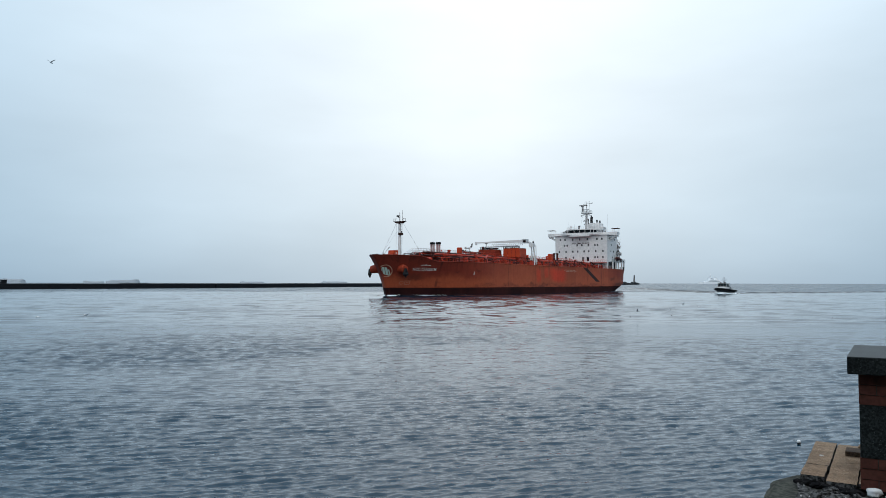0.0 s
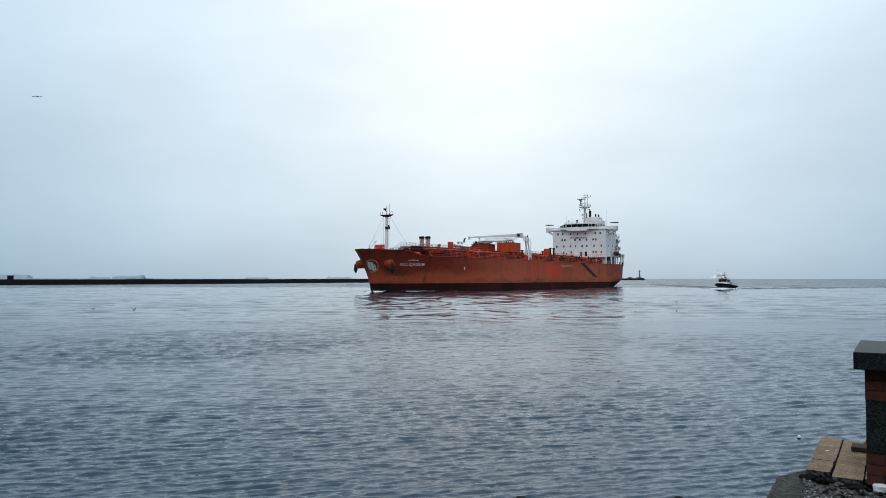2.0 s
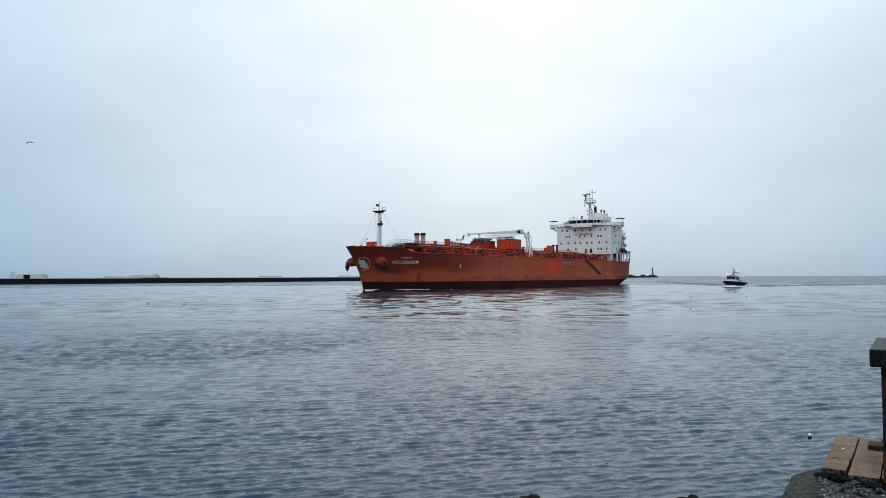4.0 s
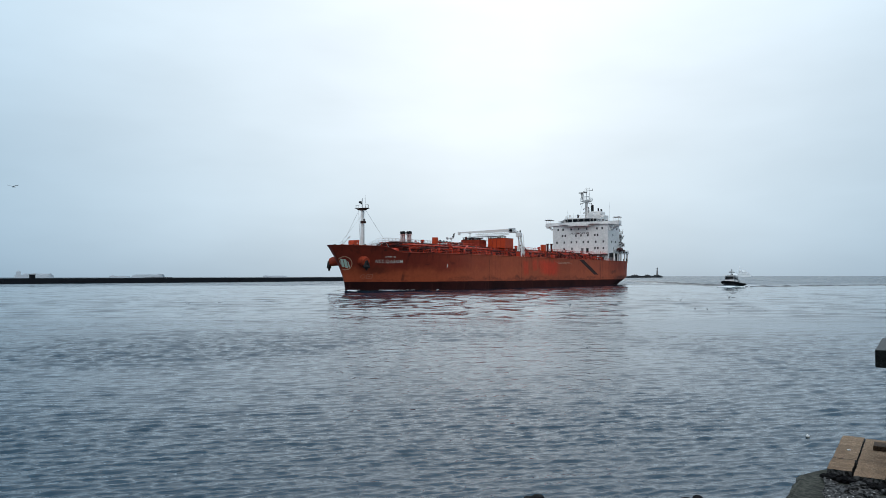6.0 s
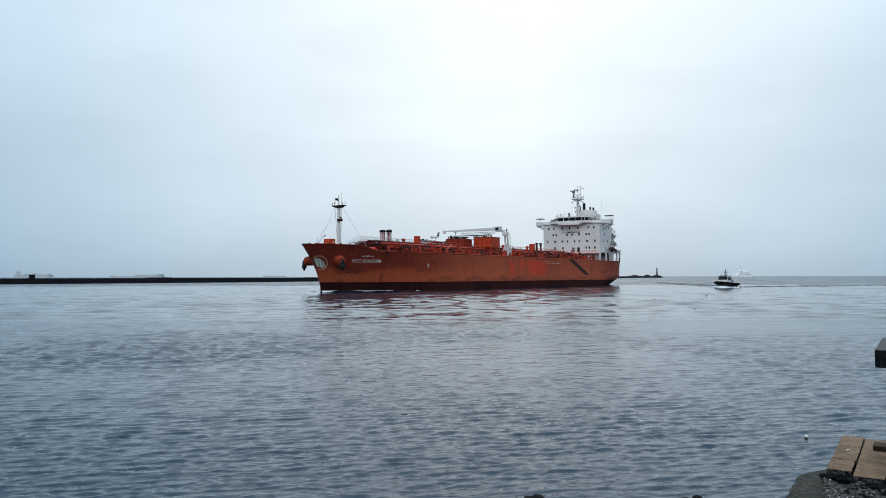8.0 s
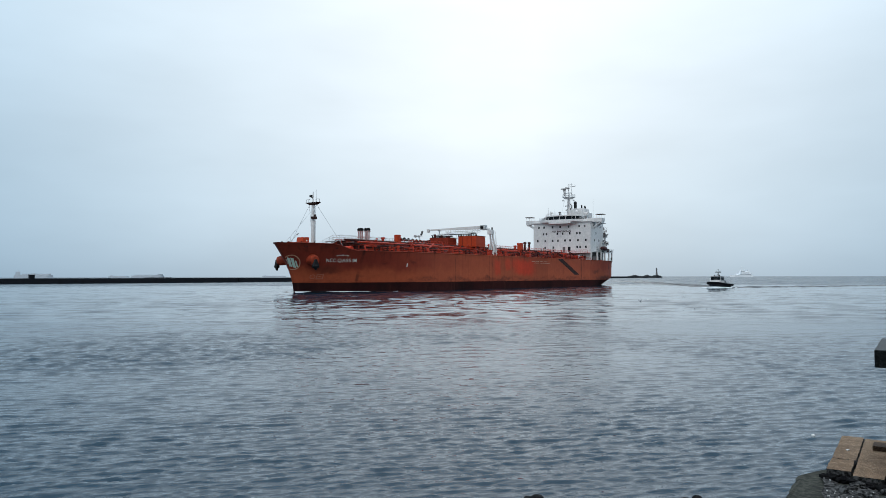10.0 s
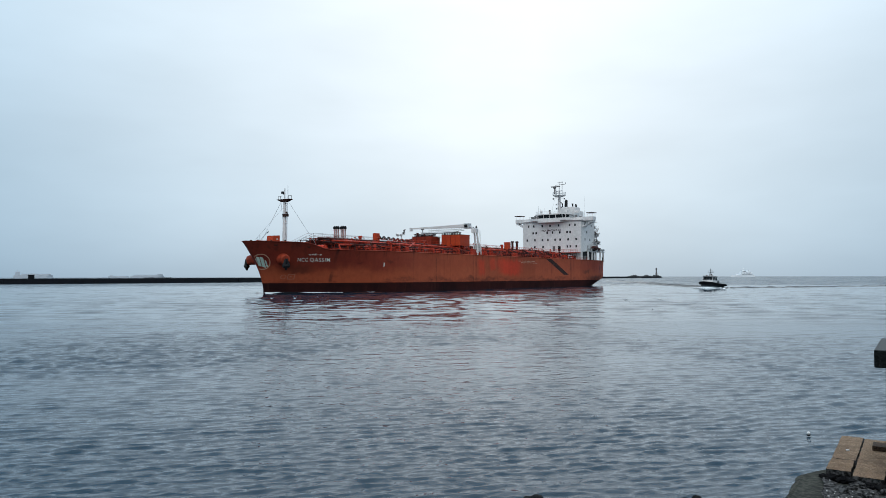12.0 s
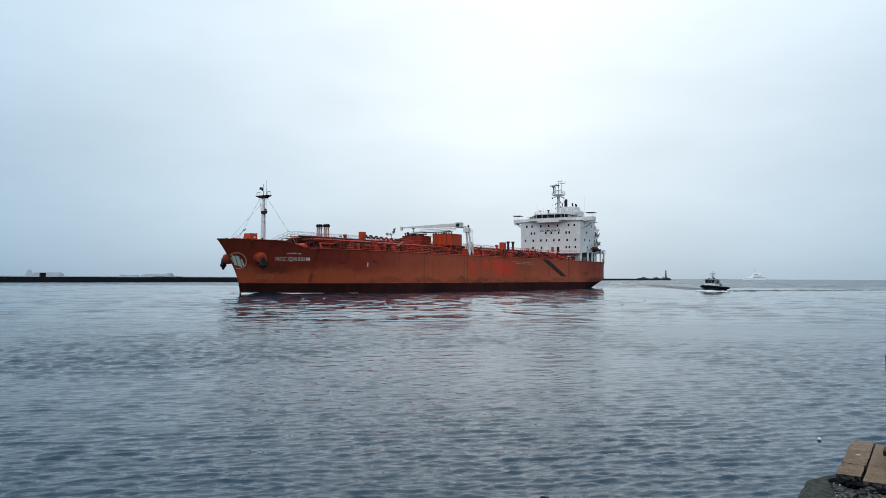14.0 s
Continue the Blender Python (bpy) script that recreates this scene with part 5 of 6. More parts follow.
    for dx in (-0.25, 0.25):
        tube(bm, (s - 1.3 + dx, y + 0.9, DECK), (s - 0.2 + dx, y + 0.8, 17.5), 0.05, n=4)
    for k in range(14):
        f = (0.5 + 0.5 * k) / 7.6
        tube(bm, (s - 1.55 + 1.1 * f, y + 0.88, DECK + 7.6 * f), (s - 1.05 + 1.1 * f, y + 0.88, DECK + 7.6 * f), 0.04, n=4)
    part("crane_ladder", bm, M_WHITE, cr)


deck_crane()


def stern_posts():
    for s, y in ((1.0, 9.5), (3.0, 11.6), (6.0, 12.9), (9.0, 13.8)):
        bm = BM(); tube(bm, (s, y, DECK - 0.2), (s, y, DECK + 1.3), 0.2, n=8); tube(bm, (s, y, DECK + 1.3), (s, y, DECK + 1.45), 0.28, n=8)
        part("bitt", bm, M_SOOT, SHIP)
    bm = BM(); tube(bm, (0.4, 0, DECK - 0.2), (-0.6, 0, DECK + 6.0), 0.08, n=6)
    part("ensign_staff", bm, M_WHITE, SHIP)


stern_posts()


def aft_clutter():
    """Lockers, life-raft drums and hoists on the platforms behind the block."""
    rng = random.Random(17)
    for z, x0, x1, y in ((13.6, 8, 22, 12.6), (16.8, 9.5, 15, 12.2), (20.0, 10, 14.6, 11.8), (23.0, 10.8, 14, 11.0)):
        for k in range(5):
            x = x0 + (x1 - x0) * (k + rng.uniform(0.2, 0.8)) / 5
            h = rng.uniform(0.7, 1.7)
            bm = BM()
            if k % 2:
                tube(bm, (x - 0.5, y, z + 0.5), (x + 0.5, y, z + 0.5), 0.4, n=10); box(bm, x - 0.3, x + 0.3, y - 0.3, y + 0.3, z, z + 0.2)
                part("life_raft", bm, M_GREYSHIP, SHIP)
            else:
                box(bm, x - 0.4, x + 0.4, y - 0.4, y + 0.5, z, z + h, 0.05)
                part("deck_locker", bm, (M_SOOT, M_DECKDARK, M_GREYSHIP)[rng.randrange(3)], SHIP)
    for x, y, z0, z1, w in ((12.8, 10.6, 13.6, 24.6, 0.7), (10.4, 9.4, 13.6, 22.0, 0.55), (8.4, 8.2, 13.6, 19.0, 0.5)):  # dark ducts added up the casing for the shade of the recess
        bm = BM(); box(bm, x - w, x + w, y - w, y + w, z0, z1, 0.06)
        part("dark_duct", bm, M_TOWER, SHIP)
    for z, x0, x1, y in ((16.8, 9.2, 15.4, 12.9), (20.0, 9.6, 14.9, 12.4), (23.0, 10.6, 14.4, 11.5), (13.6, 6.8, 13.0, 13.8)):
        for k in range(4):  # canvas dodgers and boxes lashed to the rails
            x = x0 + (x1 - x0) * (k + 0.5) / 4
            bm = BM(); box(bm, x - rng.uniform(0.3, 0.6), x + rng.uniform(0.3, 0.6), y - 0.15, y - 0.02, z + 0.1, z + rng.uniform(0.7, 1.15), 0.02)
            part("rail_screen", bm, (M_TOWER, M_GREYSHIP, M_SOOT, M_GREYSHIP)[(k + int(z)) % 4], SHIP)
    bm = BM(); tube(bm, (9.0, 11.2, 13.6), (9.0, 11.2, 19.4), 0.25, n=8); tube(bm, (9.0, 11.2, 19.2), (11.5, 13.6, 21.2), 0.16, n=6)
    part("provision_crane", bm, M_GREYSHIP, SHIP)
    for x, y in ((4.6, 7.52), (7.4, 7.52), (10.2, 7.52), (12.6, 7.52), (16.2, 12.52), (18.8, 12.52), (21.4, 12.52)):  # dark panels painted in for the shade under the boat deck
        bm = BM(); box(bm, x - 1.0, x + 1.0, y - 0.05, y + 0.06, DECK, 13.1)
        part("shade_panel", bm, M_SOOT, SHIP)
    for i in range(26):  # ladders, gooseneck vents and lockers along the cargo deck
        s = 38 + 4.7 * i
        y = rng.uniform(-4, 9)
        h = rng.uniform(12.6, 14.2)
        bm = BM(); chain(bm, [(s, y, DECK), (s, y, h), (s + 0.4, y, h + 0.25), (s + 0.8, y, h)], 0.14, 6)
        part("gooseneck_vent", bm, M_DECKRED if i % 3 else M_DECKDARK, SHIP)


aft_clutter()


def side_recess():
    """Dark panel for the shaded recess under the boat deck, with lockers beside it."""
    bm = BM(); box(bm, 15.2, 26.2, 12.5, 12.56, 10.2, 13.3)
    part("recess_shade", bm, M_SOOT, SHIP, "dark panel standing in for the shaded recess under the boat deck")
    for x, w, h, mat in ((21.6, 0.7, 1.5, M_TOWER), (23.4, 0.5, 1.1, M_DULLRED), (25.0, 0.6, 1.7, M_TOWER)):
        bm = BM(); box(bm, x - w, x + w, 12.55, 13.3, DECK - 0.3, DECK + h, 0.05)
        part("side_locker", bm, mat, SHIP)


side_recess()


def bridge_top():
    """Aerials, domes and a magnetic compass stand above the wheelhouse."""
    for x, y, h in ((25.5, -6.6, 32.0), (24.0, -4.5, 31.2), (26.0, -5.6, 30.6), (24.5, 5.5, 31.0), (22.0, 6.8, 30.6)):
        bm = BM(); tube(bm, (x, y, 28.3), (x, y, h), 0.07, 0.04, 6)
        part("aerial", bm, M_GREYSHIP, SHIP)
    for x, y, r in ((23.0, -6.5, 0.55), (22.0, 4.2, 0.7)):
        bm = BM(); tube(bm, (x, y, 28.3), (x, y, 29.6), 0.15, n=8); lump(bm, (x, y, 30.0), (r, r, r), 3, 2, 0.02)
        part("satellite_dome", bm, M_WHITE, SHIP)
    bm = BM(); tube(bm, (26.5, -1.2, 28.3), (26.5, -1.2, 29.6), 0.4, 0.35, 8); tube(bm, (26.5, -1.2, 29.6), (26.5, -1.2, 30.0), 0.6, 0.3, 8)
    part("compass_stand", bm, M_SOOT, SHIP)
    for k in range(10):  # air pipes and lockers on the deck before the block
        s, y = 28.5 + 0.9 * (k % 5), -8 + 2.2 * k
        bm = BM(); box(bm, s, s + 0.9, y - 0.5, y + 0.5, DECK - 0.2, 11.6 + 0.35 * (k % 3), 0.05)
        part("deck_locker", bm, (M_DECKDARK, M_DECKRED, M_GREYSHIP)[k % 3], SHIP)
    bm = BM()
    for k in range(26):
        y = -12.3 + 24.6 * k / 25
        tube(bm, (30.5, y, 13.0), (30.5, y, 14.1), 0.035, n=4)
    for z in (13.55, 14.1):
        tube(bm, (30.5, -12.3, z), (30.5, 12.3, z), 0.035, n=4)
    box(bm, 27.0, 30.6, -12.4, 12.4, 12.85, 13.0)
    part("front_gallery", bm, M_DECKRED, SHIP)


bridge_top()


# ---- pilot boat: x forward, y to port ----
def boat_half(u, z):
    """Half breadth along 0 (stern) to 1 (bow)."""
    flare = 0.62 + 0.38 * max(0.0, min(1.0, z / 1.3))
    return 2.15 * (1 - max(0.0, (u - 0.5) / 0.5) ** 3.0) ** 0.8 * flare + 0.03


def pilot_boat():
    pb = thing("pilot_boat", "small dark-hulled pilot boat with a white wheelhouse, throwing a bow wave", "boat")
    bm = BM()
    rows = []
    for z in (-0.5, 0.0, 0.5, 1.0, 1.35):
        row = []
        for side in (1, -1):
            idx = range(21) if side == 1 else range(20, -1, -1)
            for i in idx:
                u = i / 20
                zz = z + (0.55 * max(0, u - 0.4) ** 1.5 if z > 0.6 else 0)
                row.append(bm.verts.new((-6.2 + (12.2 + 0.45 * max(0, z)) * u, side * boat_half(u, zz), zz)))
        rows.append(row)
    n = len(rows[0])
    low = BM()
    for k, (a, b) in enumerate(zip(rows, rows[1:])):
        for i in range(n):
            quad = (a[i], a[(i + 1) % n], b[(i + 1) % n], b[i])
            if k < 2:
                low.faces.new([low.verts.new(v.co) for v in quad])
            else:
                bm.faces.new(quad)
    bm.faces.new(rows[-1])
    for v in [v for v in bm.verts if not v.link_faces]:
        bm.verts.remove(v)
    bmesh.ops.remove_doubles(low, verts=low.verts, dist=0.001)
    hl = part("hull", bm, M_NAVY, pb, "dark navy hull", smooth=False)
    part("lower_hull", low, M_LOWER, hl, "grey lower topsides wet with spray", smooth=False)
    bm = BM()
    pts = [(-6.3 + 12.9 * i / 20, boat_half(i / 20, 1.3) + 0.08, 1.25 + 0.55 * max(0, i / 20 - 0.4) ** 1.5) for i in range(21)]
    chain(bm, pts, 0.34, 8); chain(bm, [(x, -y, z) for x, y, z in pts], 0.34, 8)
    tube(bm, (-6.3, -2.1, 1.25), (-6.3, 2.1, 1.25), 0.2, n=6)
    part("fender", bm, M_FENDER, pb, "black rubber fender round the gunwale")
    bm = BM(); slab_y(bm, [(-1.2, 1.2), (2.9, 1.2), (2.3, 3.6), (-1.0, 3.6)], -1.5, 1.5)
    wh = part("wheelhouse", bm, M_WHITE, pb, "white wheelhouse with large dark windows")
    bm = BM(); box(bm, -1.3, 2.75, -1.65, 1.65, 3.6, 3.76, 0.03)
    part("roof", bm, M_WHITE, wh)
    for x in (-0.85, 0.3, 1.4):
        for side in (1, -1):
            bm = BM(); box(bm, x, x + 0.92, side * 1.5 - 0.03, side * 1.5 + 0.03, 2.4, 3.35, 0.01)
            part("window", bm, M_GLASS, wh)
    for y in (-1.38, -0.44, 0.5):
        bm = BM(); slab_y(bm, [(2.63, 2.4), (2.40, 3.4), (2.32, 3.4), (2.55, 2.4)], y, y + 0.88)
        part("window", bm, M_GLASS, wh)
    bm = BM(); slab_y(bm, [(-3.4, 1.2), (-1.22, 1.2), (-1.22, 2.8), (-3.0, 2.6)], -1.4, 1.4)
    cab = part("aft_cabin", bm, M_GREYSHIP, pb, "lower grey-white cabin behind the wheelhouse")
    for x in (-2.8, -1.95):
        for side in (1, -1):
            bm = BM(); box(bm, x, x + 0.6, side * 1.4 - 0.03, side * 1.4 + 0.03, 1.8, 2.4, 0.01)
            part("window", bm, M_GLASS, cab)
    bm = BM(); slab_y(bm, [(2.7, 1.2), (4.3, 1.2), (4.0, 1.75), (2.6, 1.95)], -1.0, 1.0)
    part("trunk_cabin", bm, M_GREYSHIP, pb)
    bm = BM()  # spray rail and pale lower topsides
    for side in (1, -1):
        chain(bm, [(-6.2 + 12.3 * i / 20, side * (boat_half(i / 20, 0.35) + 0.03), 0.35 + 0.25 * (i / 20) ** 3) for i in range(21)], 0.05, 5)
    part("spray_rail", bm, M_GREYSHIP, pb)
    bm = BM()
    for y in (-0.7, 0.7):
        tube(bm, (-0.2, y, 3.5), (0.2, 0, 4.6), 0.09, n=6)
    tube(bm, (0.2, 0, 3.5), (0.2, 0, 6.0), 0.09, n=6); tube(bm, (0.2, -0.9, 4.9), (0.2, 0.9, 4.9), 0.07, n=5)
    mst = part("mast", bm, M_SOOT, pb)
    bm = BM(); box(bm, 0.1, 0.4, -0.75, 0.75, 5.2, 5.4); tube(bm, (0.6, 0, 4.2), (0.6, 0, 4.5), 0.3, n=10)
    part("radar", bm, M_GREYSHIP, mst)
    for x, y in ((1.2, -0.8), (1.4, 0.7)):
        bm = BM(); tube(bm, (x, y, 3.6), (x, y, 4.05), 0.22, n=8)
        part("searchlight", bm, M_SOOT, wh)
    bm = BM()
    for side in (1, -1):
        p = [(-6 + 11.4 * i / 10, side * (boat_half(i / 10.6, 1.3) - 0.12), 1.35 + 0.5 * max(0, i / 10 - 0.4) ** 1.5) for i in range(11)]
        for q in p:
            tube(bm, q, (q[0], q[1], q[2] + 0.85), 0.03, n=4)
        chain(bm, [(x, y, z + 0.85) for x, y, z in p], 0.03, 4)
    part("rail", bm, M_GREYSHIP, pb)
    bm = BM(); slab_y(bm, [(-5.2, 1.3), (-4.0, 1.3), (-4.0, 2.1), (-5.0, 2.3)], -0.9, 0.9)
    part("engine_hatch", bm, M_GREYSHIP, pb)
    return pb


M_LOWER = painted("wet_grey_boat_paint", (0.34, 0.37, 0.39), (0.22, 0.25, 0.27), big=0.5, fine=3, streak=0.2, rough=0.5, spec=0.1)
M_NAVY = painted("navy_boat_paint", (0.009, 0.011, 0.016), (0.006, 0.008, 0.011), big=0.5, fine=3, streak=0.0, rough=0.5, spec=0.1)
PILOT = pilot_boat()


def foam_sheet(name, label, strips, seed):
    """Broken white water: many small low flakes along given strips (x0, y0, x1, y1, width, count, size)."""
    rng = random.Random(seed)
    bm = BM()
    for x0, y0, x1, y1, w, count, size in strips:
        for i in range(count):
            f = rng.random()
            x, y = x0 + (x1 - x0) * f, y0 + (y1 - y0) * f + rng.gauss(0, w)
            r = size * rng.uniform(0.4, 1.2)
            lump(bm, (x, y, 0.04 + rng.uniform(0, 0.06)), (r * 1.6, r, r * 0.42), rng.random() * 99, 1, 0.5)
    return tagged(part(name, bm, M_FOAM), label, "foam", kind="stuff")


PILOT_FOAM = foam_sheet("bow_wave", "white bow wave and wash of the pilot boat", [(6.0, 0.6, 1.0, 3.4, 0.4, 120, 0.5), (6.0, -0.6, 1.0, -3.4, 0.4, 120, 0.5), (6.6, 0, 4.2, 1.8, 0.5, 110, 0.85), (6.6, 0, 4.2, -1.8, 0.5, 110, 0.85), (-7, 0, -19, 0, 1.2, 240, 0.4)], 4)


def ship_foam():
    """Ribbons of white water that hug the hull from the stem aft."""
    rng = random.Random(9)
    bm = BM()
    for side in (1, -1):
        prev = None
        for i in range(240):
            s = 177.5 - 0.22 * i
            u = i / 240
            k = noise.noise((s * 0.35, side * 3.0, 1.0)) + 0.75 - 2.3 * u
            z = 0.16 * max(0, 1 - u * 3) + 0.13 + 0.02 * noise.noise((s * 1.3, 4, side))
            y = max(0.05, half(min(s, 177.5), 0.3)) + 0.05
            w = max(0.0, 0.07 + 0.13 * k) + (0.16 * max(0, 1 - u * 8))
            if k > -0.15 and w > 0.03:
                row = [bm.verts.new((s, side * (y + w * f), z * (1 - f) + 0.015 + 0.02 * math.sin(3.1 * f) + 0.02 * rng.random())) for f in (-0.2, 0.2, 0.6, 1.0)]
                if prev:
                    for a in range(3):
                        bm.faces.new((prev[a], prev[a + 1], row[a + 1], row[a]))
                prev = row
            else:
                prev = None
    return tagged(part("bow_foam", bm, M_FOAM, smooth=True), "thin white foam along the tanker's waterline", "foam", kind="stuff")


SHIP_FOAM = ship_foam()


def wake():
    """Two arms of short wavelets that trail from the pilot boat."""
    bm = BM()
    rng = random.Random(13)
    for turn, length, tall in ((-24, 300, 0.55), (29, 420, 0.62)):
        a = math.radians(180 + turn)
        ux, uy = math.cos(a), math.sin(a)
        for i in range(150):
            f = i / 149
            d = 2 + length * f ** 1.35
            lat = rng.gauss(0, 0.6 + d * 0.012)
            cx, cy = -3 + ux * d - uy * lat, uy * d + ux * lat
            run = math.radians(-232 + rng.uniform(-16, 16))  # crests lie across the line of sight
            cu, cv = math.cos(run), math.sin(run)
            half_len, w = rng.uniform(1.6, 4.2) * (1 + d * 0.006), rng.uniform(0.5, 0.9) * (1 + d * 0.002)
            h = tall * rng.uniform(0.45, 1.0) * (1 - f ** 2) * min(1.0, 0.4 + i / 10)
            prev = None
            for k in range(9):
                e = k / 4 - 1
                hh = h * (1 - e * e)
                px, py = cx + cu * half_len * e, cy + cv * half_len * e
                row = [bm.verts.new((px - cv * w * q, py + cu * w * q, hh * math.exp(-2.4 * q * q) - 0.05)) for q in (-1.5, -0.9, -0.45, 0, 0.45, 0.9, 1.5)]
                if prev:
                    for m in range(6):
                        bm.faces.new((prev[m], prev[m + 1], row[m + 1], row[m]))
                prev = row
    return tagged(part("wake", bm, M_SWELL, smooth=True, sheet=True), "low dark wavelets trailing from the pilot boat", "wake", kind="stuff")


WAKE = wake()


def ship_wake():
    """Bow waves that spread from the stem, and the churned furrow off the quarter."""
    bm = BM()
    crests = [(177.4, 2.6, 138, 44, 0.42, 0.9), (174.0, 7.0, 148, 60, 0.34, 1.1), (168.0, 12.0, 157, 70, 0.28, 1.2), (156.0, 18.0, 167, 80, 0.2, 1.3), (4.0, 9.0, 164, 60, 0.4, 1.2), (1.0, 5.0, 172, 60, 0.35, 1.4)]
    for x0, y0, turn, length, h0, w0 in crests:
        for side in (1, -1):
            ux, uy = math.cos(math.radians(turn)), side * math.sin(math.radians(turn))
            prev = None
            for i in range(80):
                d = length * i / 79
                h = h0 * (0.55 + 0.8 * abs(noise.noise((d * 0.11, turn, 3)) * 2)) * (1 - (i / 79) ** 1.2) * min(1.0, 0.5 + i / 4)
                w = w0 + d * 0.015
                row = [bm.verts.new((x0 + ux * d - uy * w * q, side * y0 + uy * d + ux * w * q, h * math.exp(-2.4 * q * q) - 0.05)) for q in (-1.6, -1.1, -0.7, -0.35, 0, 0.35, 0.7, 1.1, 1.6)]
                if prev:
                    for k in range(8):
                        bm.faces.new((prev[k], prev[k + 1], row[k + 1], row[k]))
                prev = row
    return tagged(part("bow_swell", bm, M_SWELL, smooth=True, sheet=True), "dark low bow waves spreading from the tanker", "wake", kind="stuff")


SHIP_WAKE = ship_wake()


# ---- ships far off in the roads ----
def far_ship(name, label, length, blocks, x, y, turn, mats, poles=()):
    ob = thing(name, label, "ship", at=pose(x, y, 0, 0, 0, turn))
    bm = BM()
    w = length * 0.075
    h = blocks[0]
    plan = [(-length / 2, -w), (length * 0.36, -w), (length / 2, 0), (length * 0.36, w), (-length / 2, w)]
    prism(bm, plan, -1, h)
    part("hull", bm, mats[0], ob)
    for x0, x1, k, z0, z1 in blocks[1]:
        bm = BM(); box(bm, x0, x1, -w * k, w * k, z0, z1, 0.2)
        part("deck_block", bm, mats[1], ob)
    for px, z0, z1, r in poles:
        bm = BM(); tube(bm, (px, 0, z0), (px, 0, z1), r, n=6)
        part("mast", bm, mats[1], ob)
    return ob


# pale blue-grey puts the haze of distance into the ships' colour
M_FARHAZE = painted("hazed_grey_ship_paint", (0.56, 0.60, 0.64), (0.52, 0.56, 0.60), big=0.05, fine=0.3, streak=0.1)
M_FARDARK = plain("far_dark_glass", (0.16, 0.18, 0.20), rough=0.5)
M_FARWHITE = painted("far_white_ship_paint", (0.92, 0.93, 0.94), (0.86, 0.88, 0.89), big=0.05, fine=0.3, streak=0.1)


def at_sea(azimuth, distance):
    a = math.radians(azimuth)
    return distance * math.sin(a), distance * math.cos(a)


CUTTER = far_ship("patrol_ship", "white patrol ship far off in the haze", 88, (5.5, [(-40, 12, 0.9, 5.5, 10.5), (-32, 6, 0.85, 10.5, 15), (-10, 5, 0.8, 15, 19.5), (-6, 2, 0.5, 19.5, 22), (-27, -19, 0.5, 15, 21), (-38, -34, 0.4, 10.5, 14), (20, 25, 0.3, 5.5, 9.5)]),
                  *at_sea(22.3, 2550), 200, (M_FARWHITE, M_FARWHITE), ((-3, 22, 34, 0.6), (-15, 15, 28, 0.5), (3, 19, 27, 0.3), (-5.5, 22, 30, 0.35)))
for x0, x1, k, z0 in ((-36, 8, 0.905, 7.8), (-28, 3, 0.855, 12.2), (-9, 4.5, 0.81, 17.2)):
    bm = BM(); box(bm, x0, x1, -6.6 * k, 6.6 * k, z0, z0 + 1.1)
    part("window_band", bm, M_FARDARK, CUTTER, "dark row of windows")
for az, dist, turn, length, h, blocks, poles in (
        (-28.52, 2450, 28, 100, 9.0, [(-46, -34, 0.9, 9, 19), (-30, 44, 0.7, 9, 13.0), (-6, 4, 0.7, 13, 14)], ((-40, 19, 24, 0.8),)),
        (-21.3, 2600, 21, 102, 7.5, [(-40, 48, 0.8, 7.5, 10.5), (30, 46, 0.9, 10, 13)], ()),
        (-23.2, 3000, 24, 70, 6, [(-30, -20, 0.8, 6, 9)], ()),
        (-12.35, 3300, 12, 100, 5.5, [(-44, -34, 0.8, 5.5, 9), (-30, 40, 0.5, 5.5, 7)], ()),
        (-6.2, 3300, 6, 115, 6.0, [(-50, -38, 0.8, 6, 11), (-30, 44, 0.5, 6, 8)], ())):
    far_ship("anchored_ship", "grey merchant ship at anchor far beyond the breakwater, haze in its colour", length, (h, blocks), *at_sea(az, dist), turn, (M_FARHAZE, M_FARHAZE), poles)
bm = BM(); box(bm, -1.3, 1.3, -1.2, 1.2, 2.6, 4.9, 0.1); box(bm, -1.5, 1.5, -1.4, 1.4, 4.9, 5.1)
tagged(part("breakwater_hut", bm, M_BREAK, at=pose(*at_sea(-28.65, 468), 0, 0, 0, 45)), "small dark hut standing on the breakwater", "hut")


# ---- the quay corner: local y runs along its edge, away from the eye ----
QZ = 2.33
QUAY = pose(3.22, 5.40, 0, 0, 0, -33.6)


def quay_wall():
    bm = BM()
    rng = random.Random(2)
    outline = [(-0.345, 0.56), (-0.43, 0.42), (-0.53, 0.20), (-0.54, -0.45), (-0.6, -9), (9, -9), (9, 1.60), (-0.325, 1.60), (-0.335, 1.0)]
    prism(bm, outline, -2.5, QZ - 0.075)
    bmesh.ops.subdivide_edges(bm, edges=bm.edges[:], cuts=14, use_grid_fill=True)
    for v in bm.verts:
        k = noise.noise(v.co * 2.3) + 0.5 * noise.noise(v.co * 7.0)
        v.co += Vector((0.05 * k, 0.05 * noise.noise(v.co * 2.1 + Vector((9, 0, 0))), 0.02 * k))
    ob = part("quay", bm, M_SEAWALL, at=QUAY)
    return tagged(ob, "worn grey concrete quay wall above the water", "quay", kind="structure")


quay_wall()


def blocking_wall():
    """Unseen plain wall, added to close the quay and block light behind the eye."""
    bm = BM(); box(bm, -45, 45, -7.5, -7.0, 0, 15)
    tagged(part("light_block_wall", bm, M_SEAWALL), "plain grey unseen wall added behind the quay to block light", "wall", kind="structure")
    bm = BM(); box(bm, -45, 45, -7.0, -3.5, -2.5, QZ - 0.07)
    tagged(part("pavement", bm, M_SEAWALL), "grey concrete quay pavement", "pavement", kind="structure")


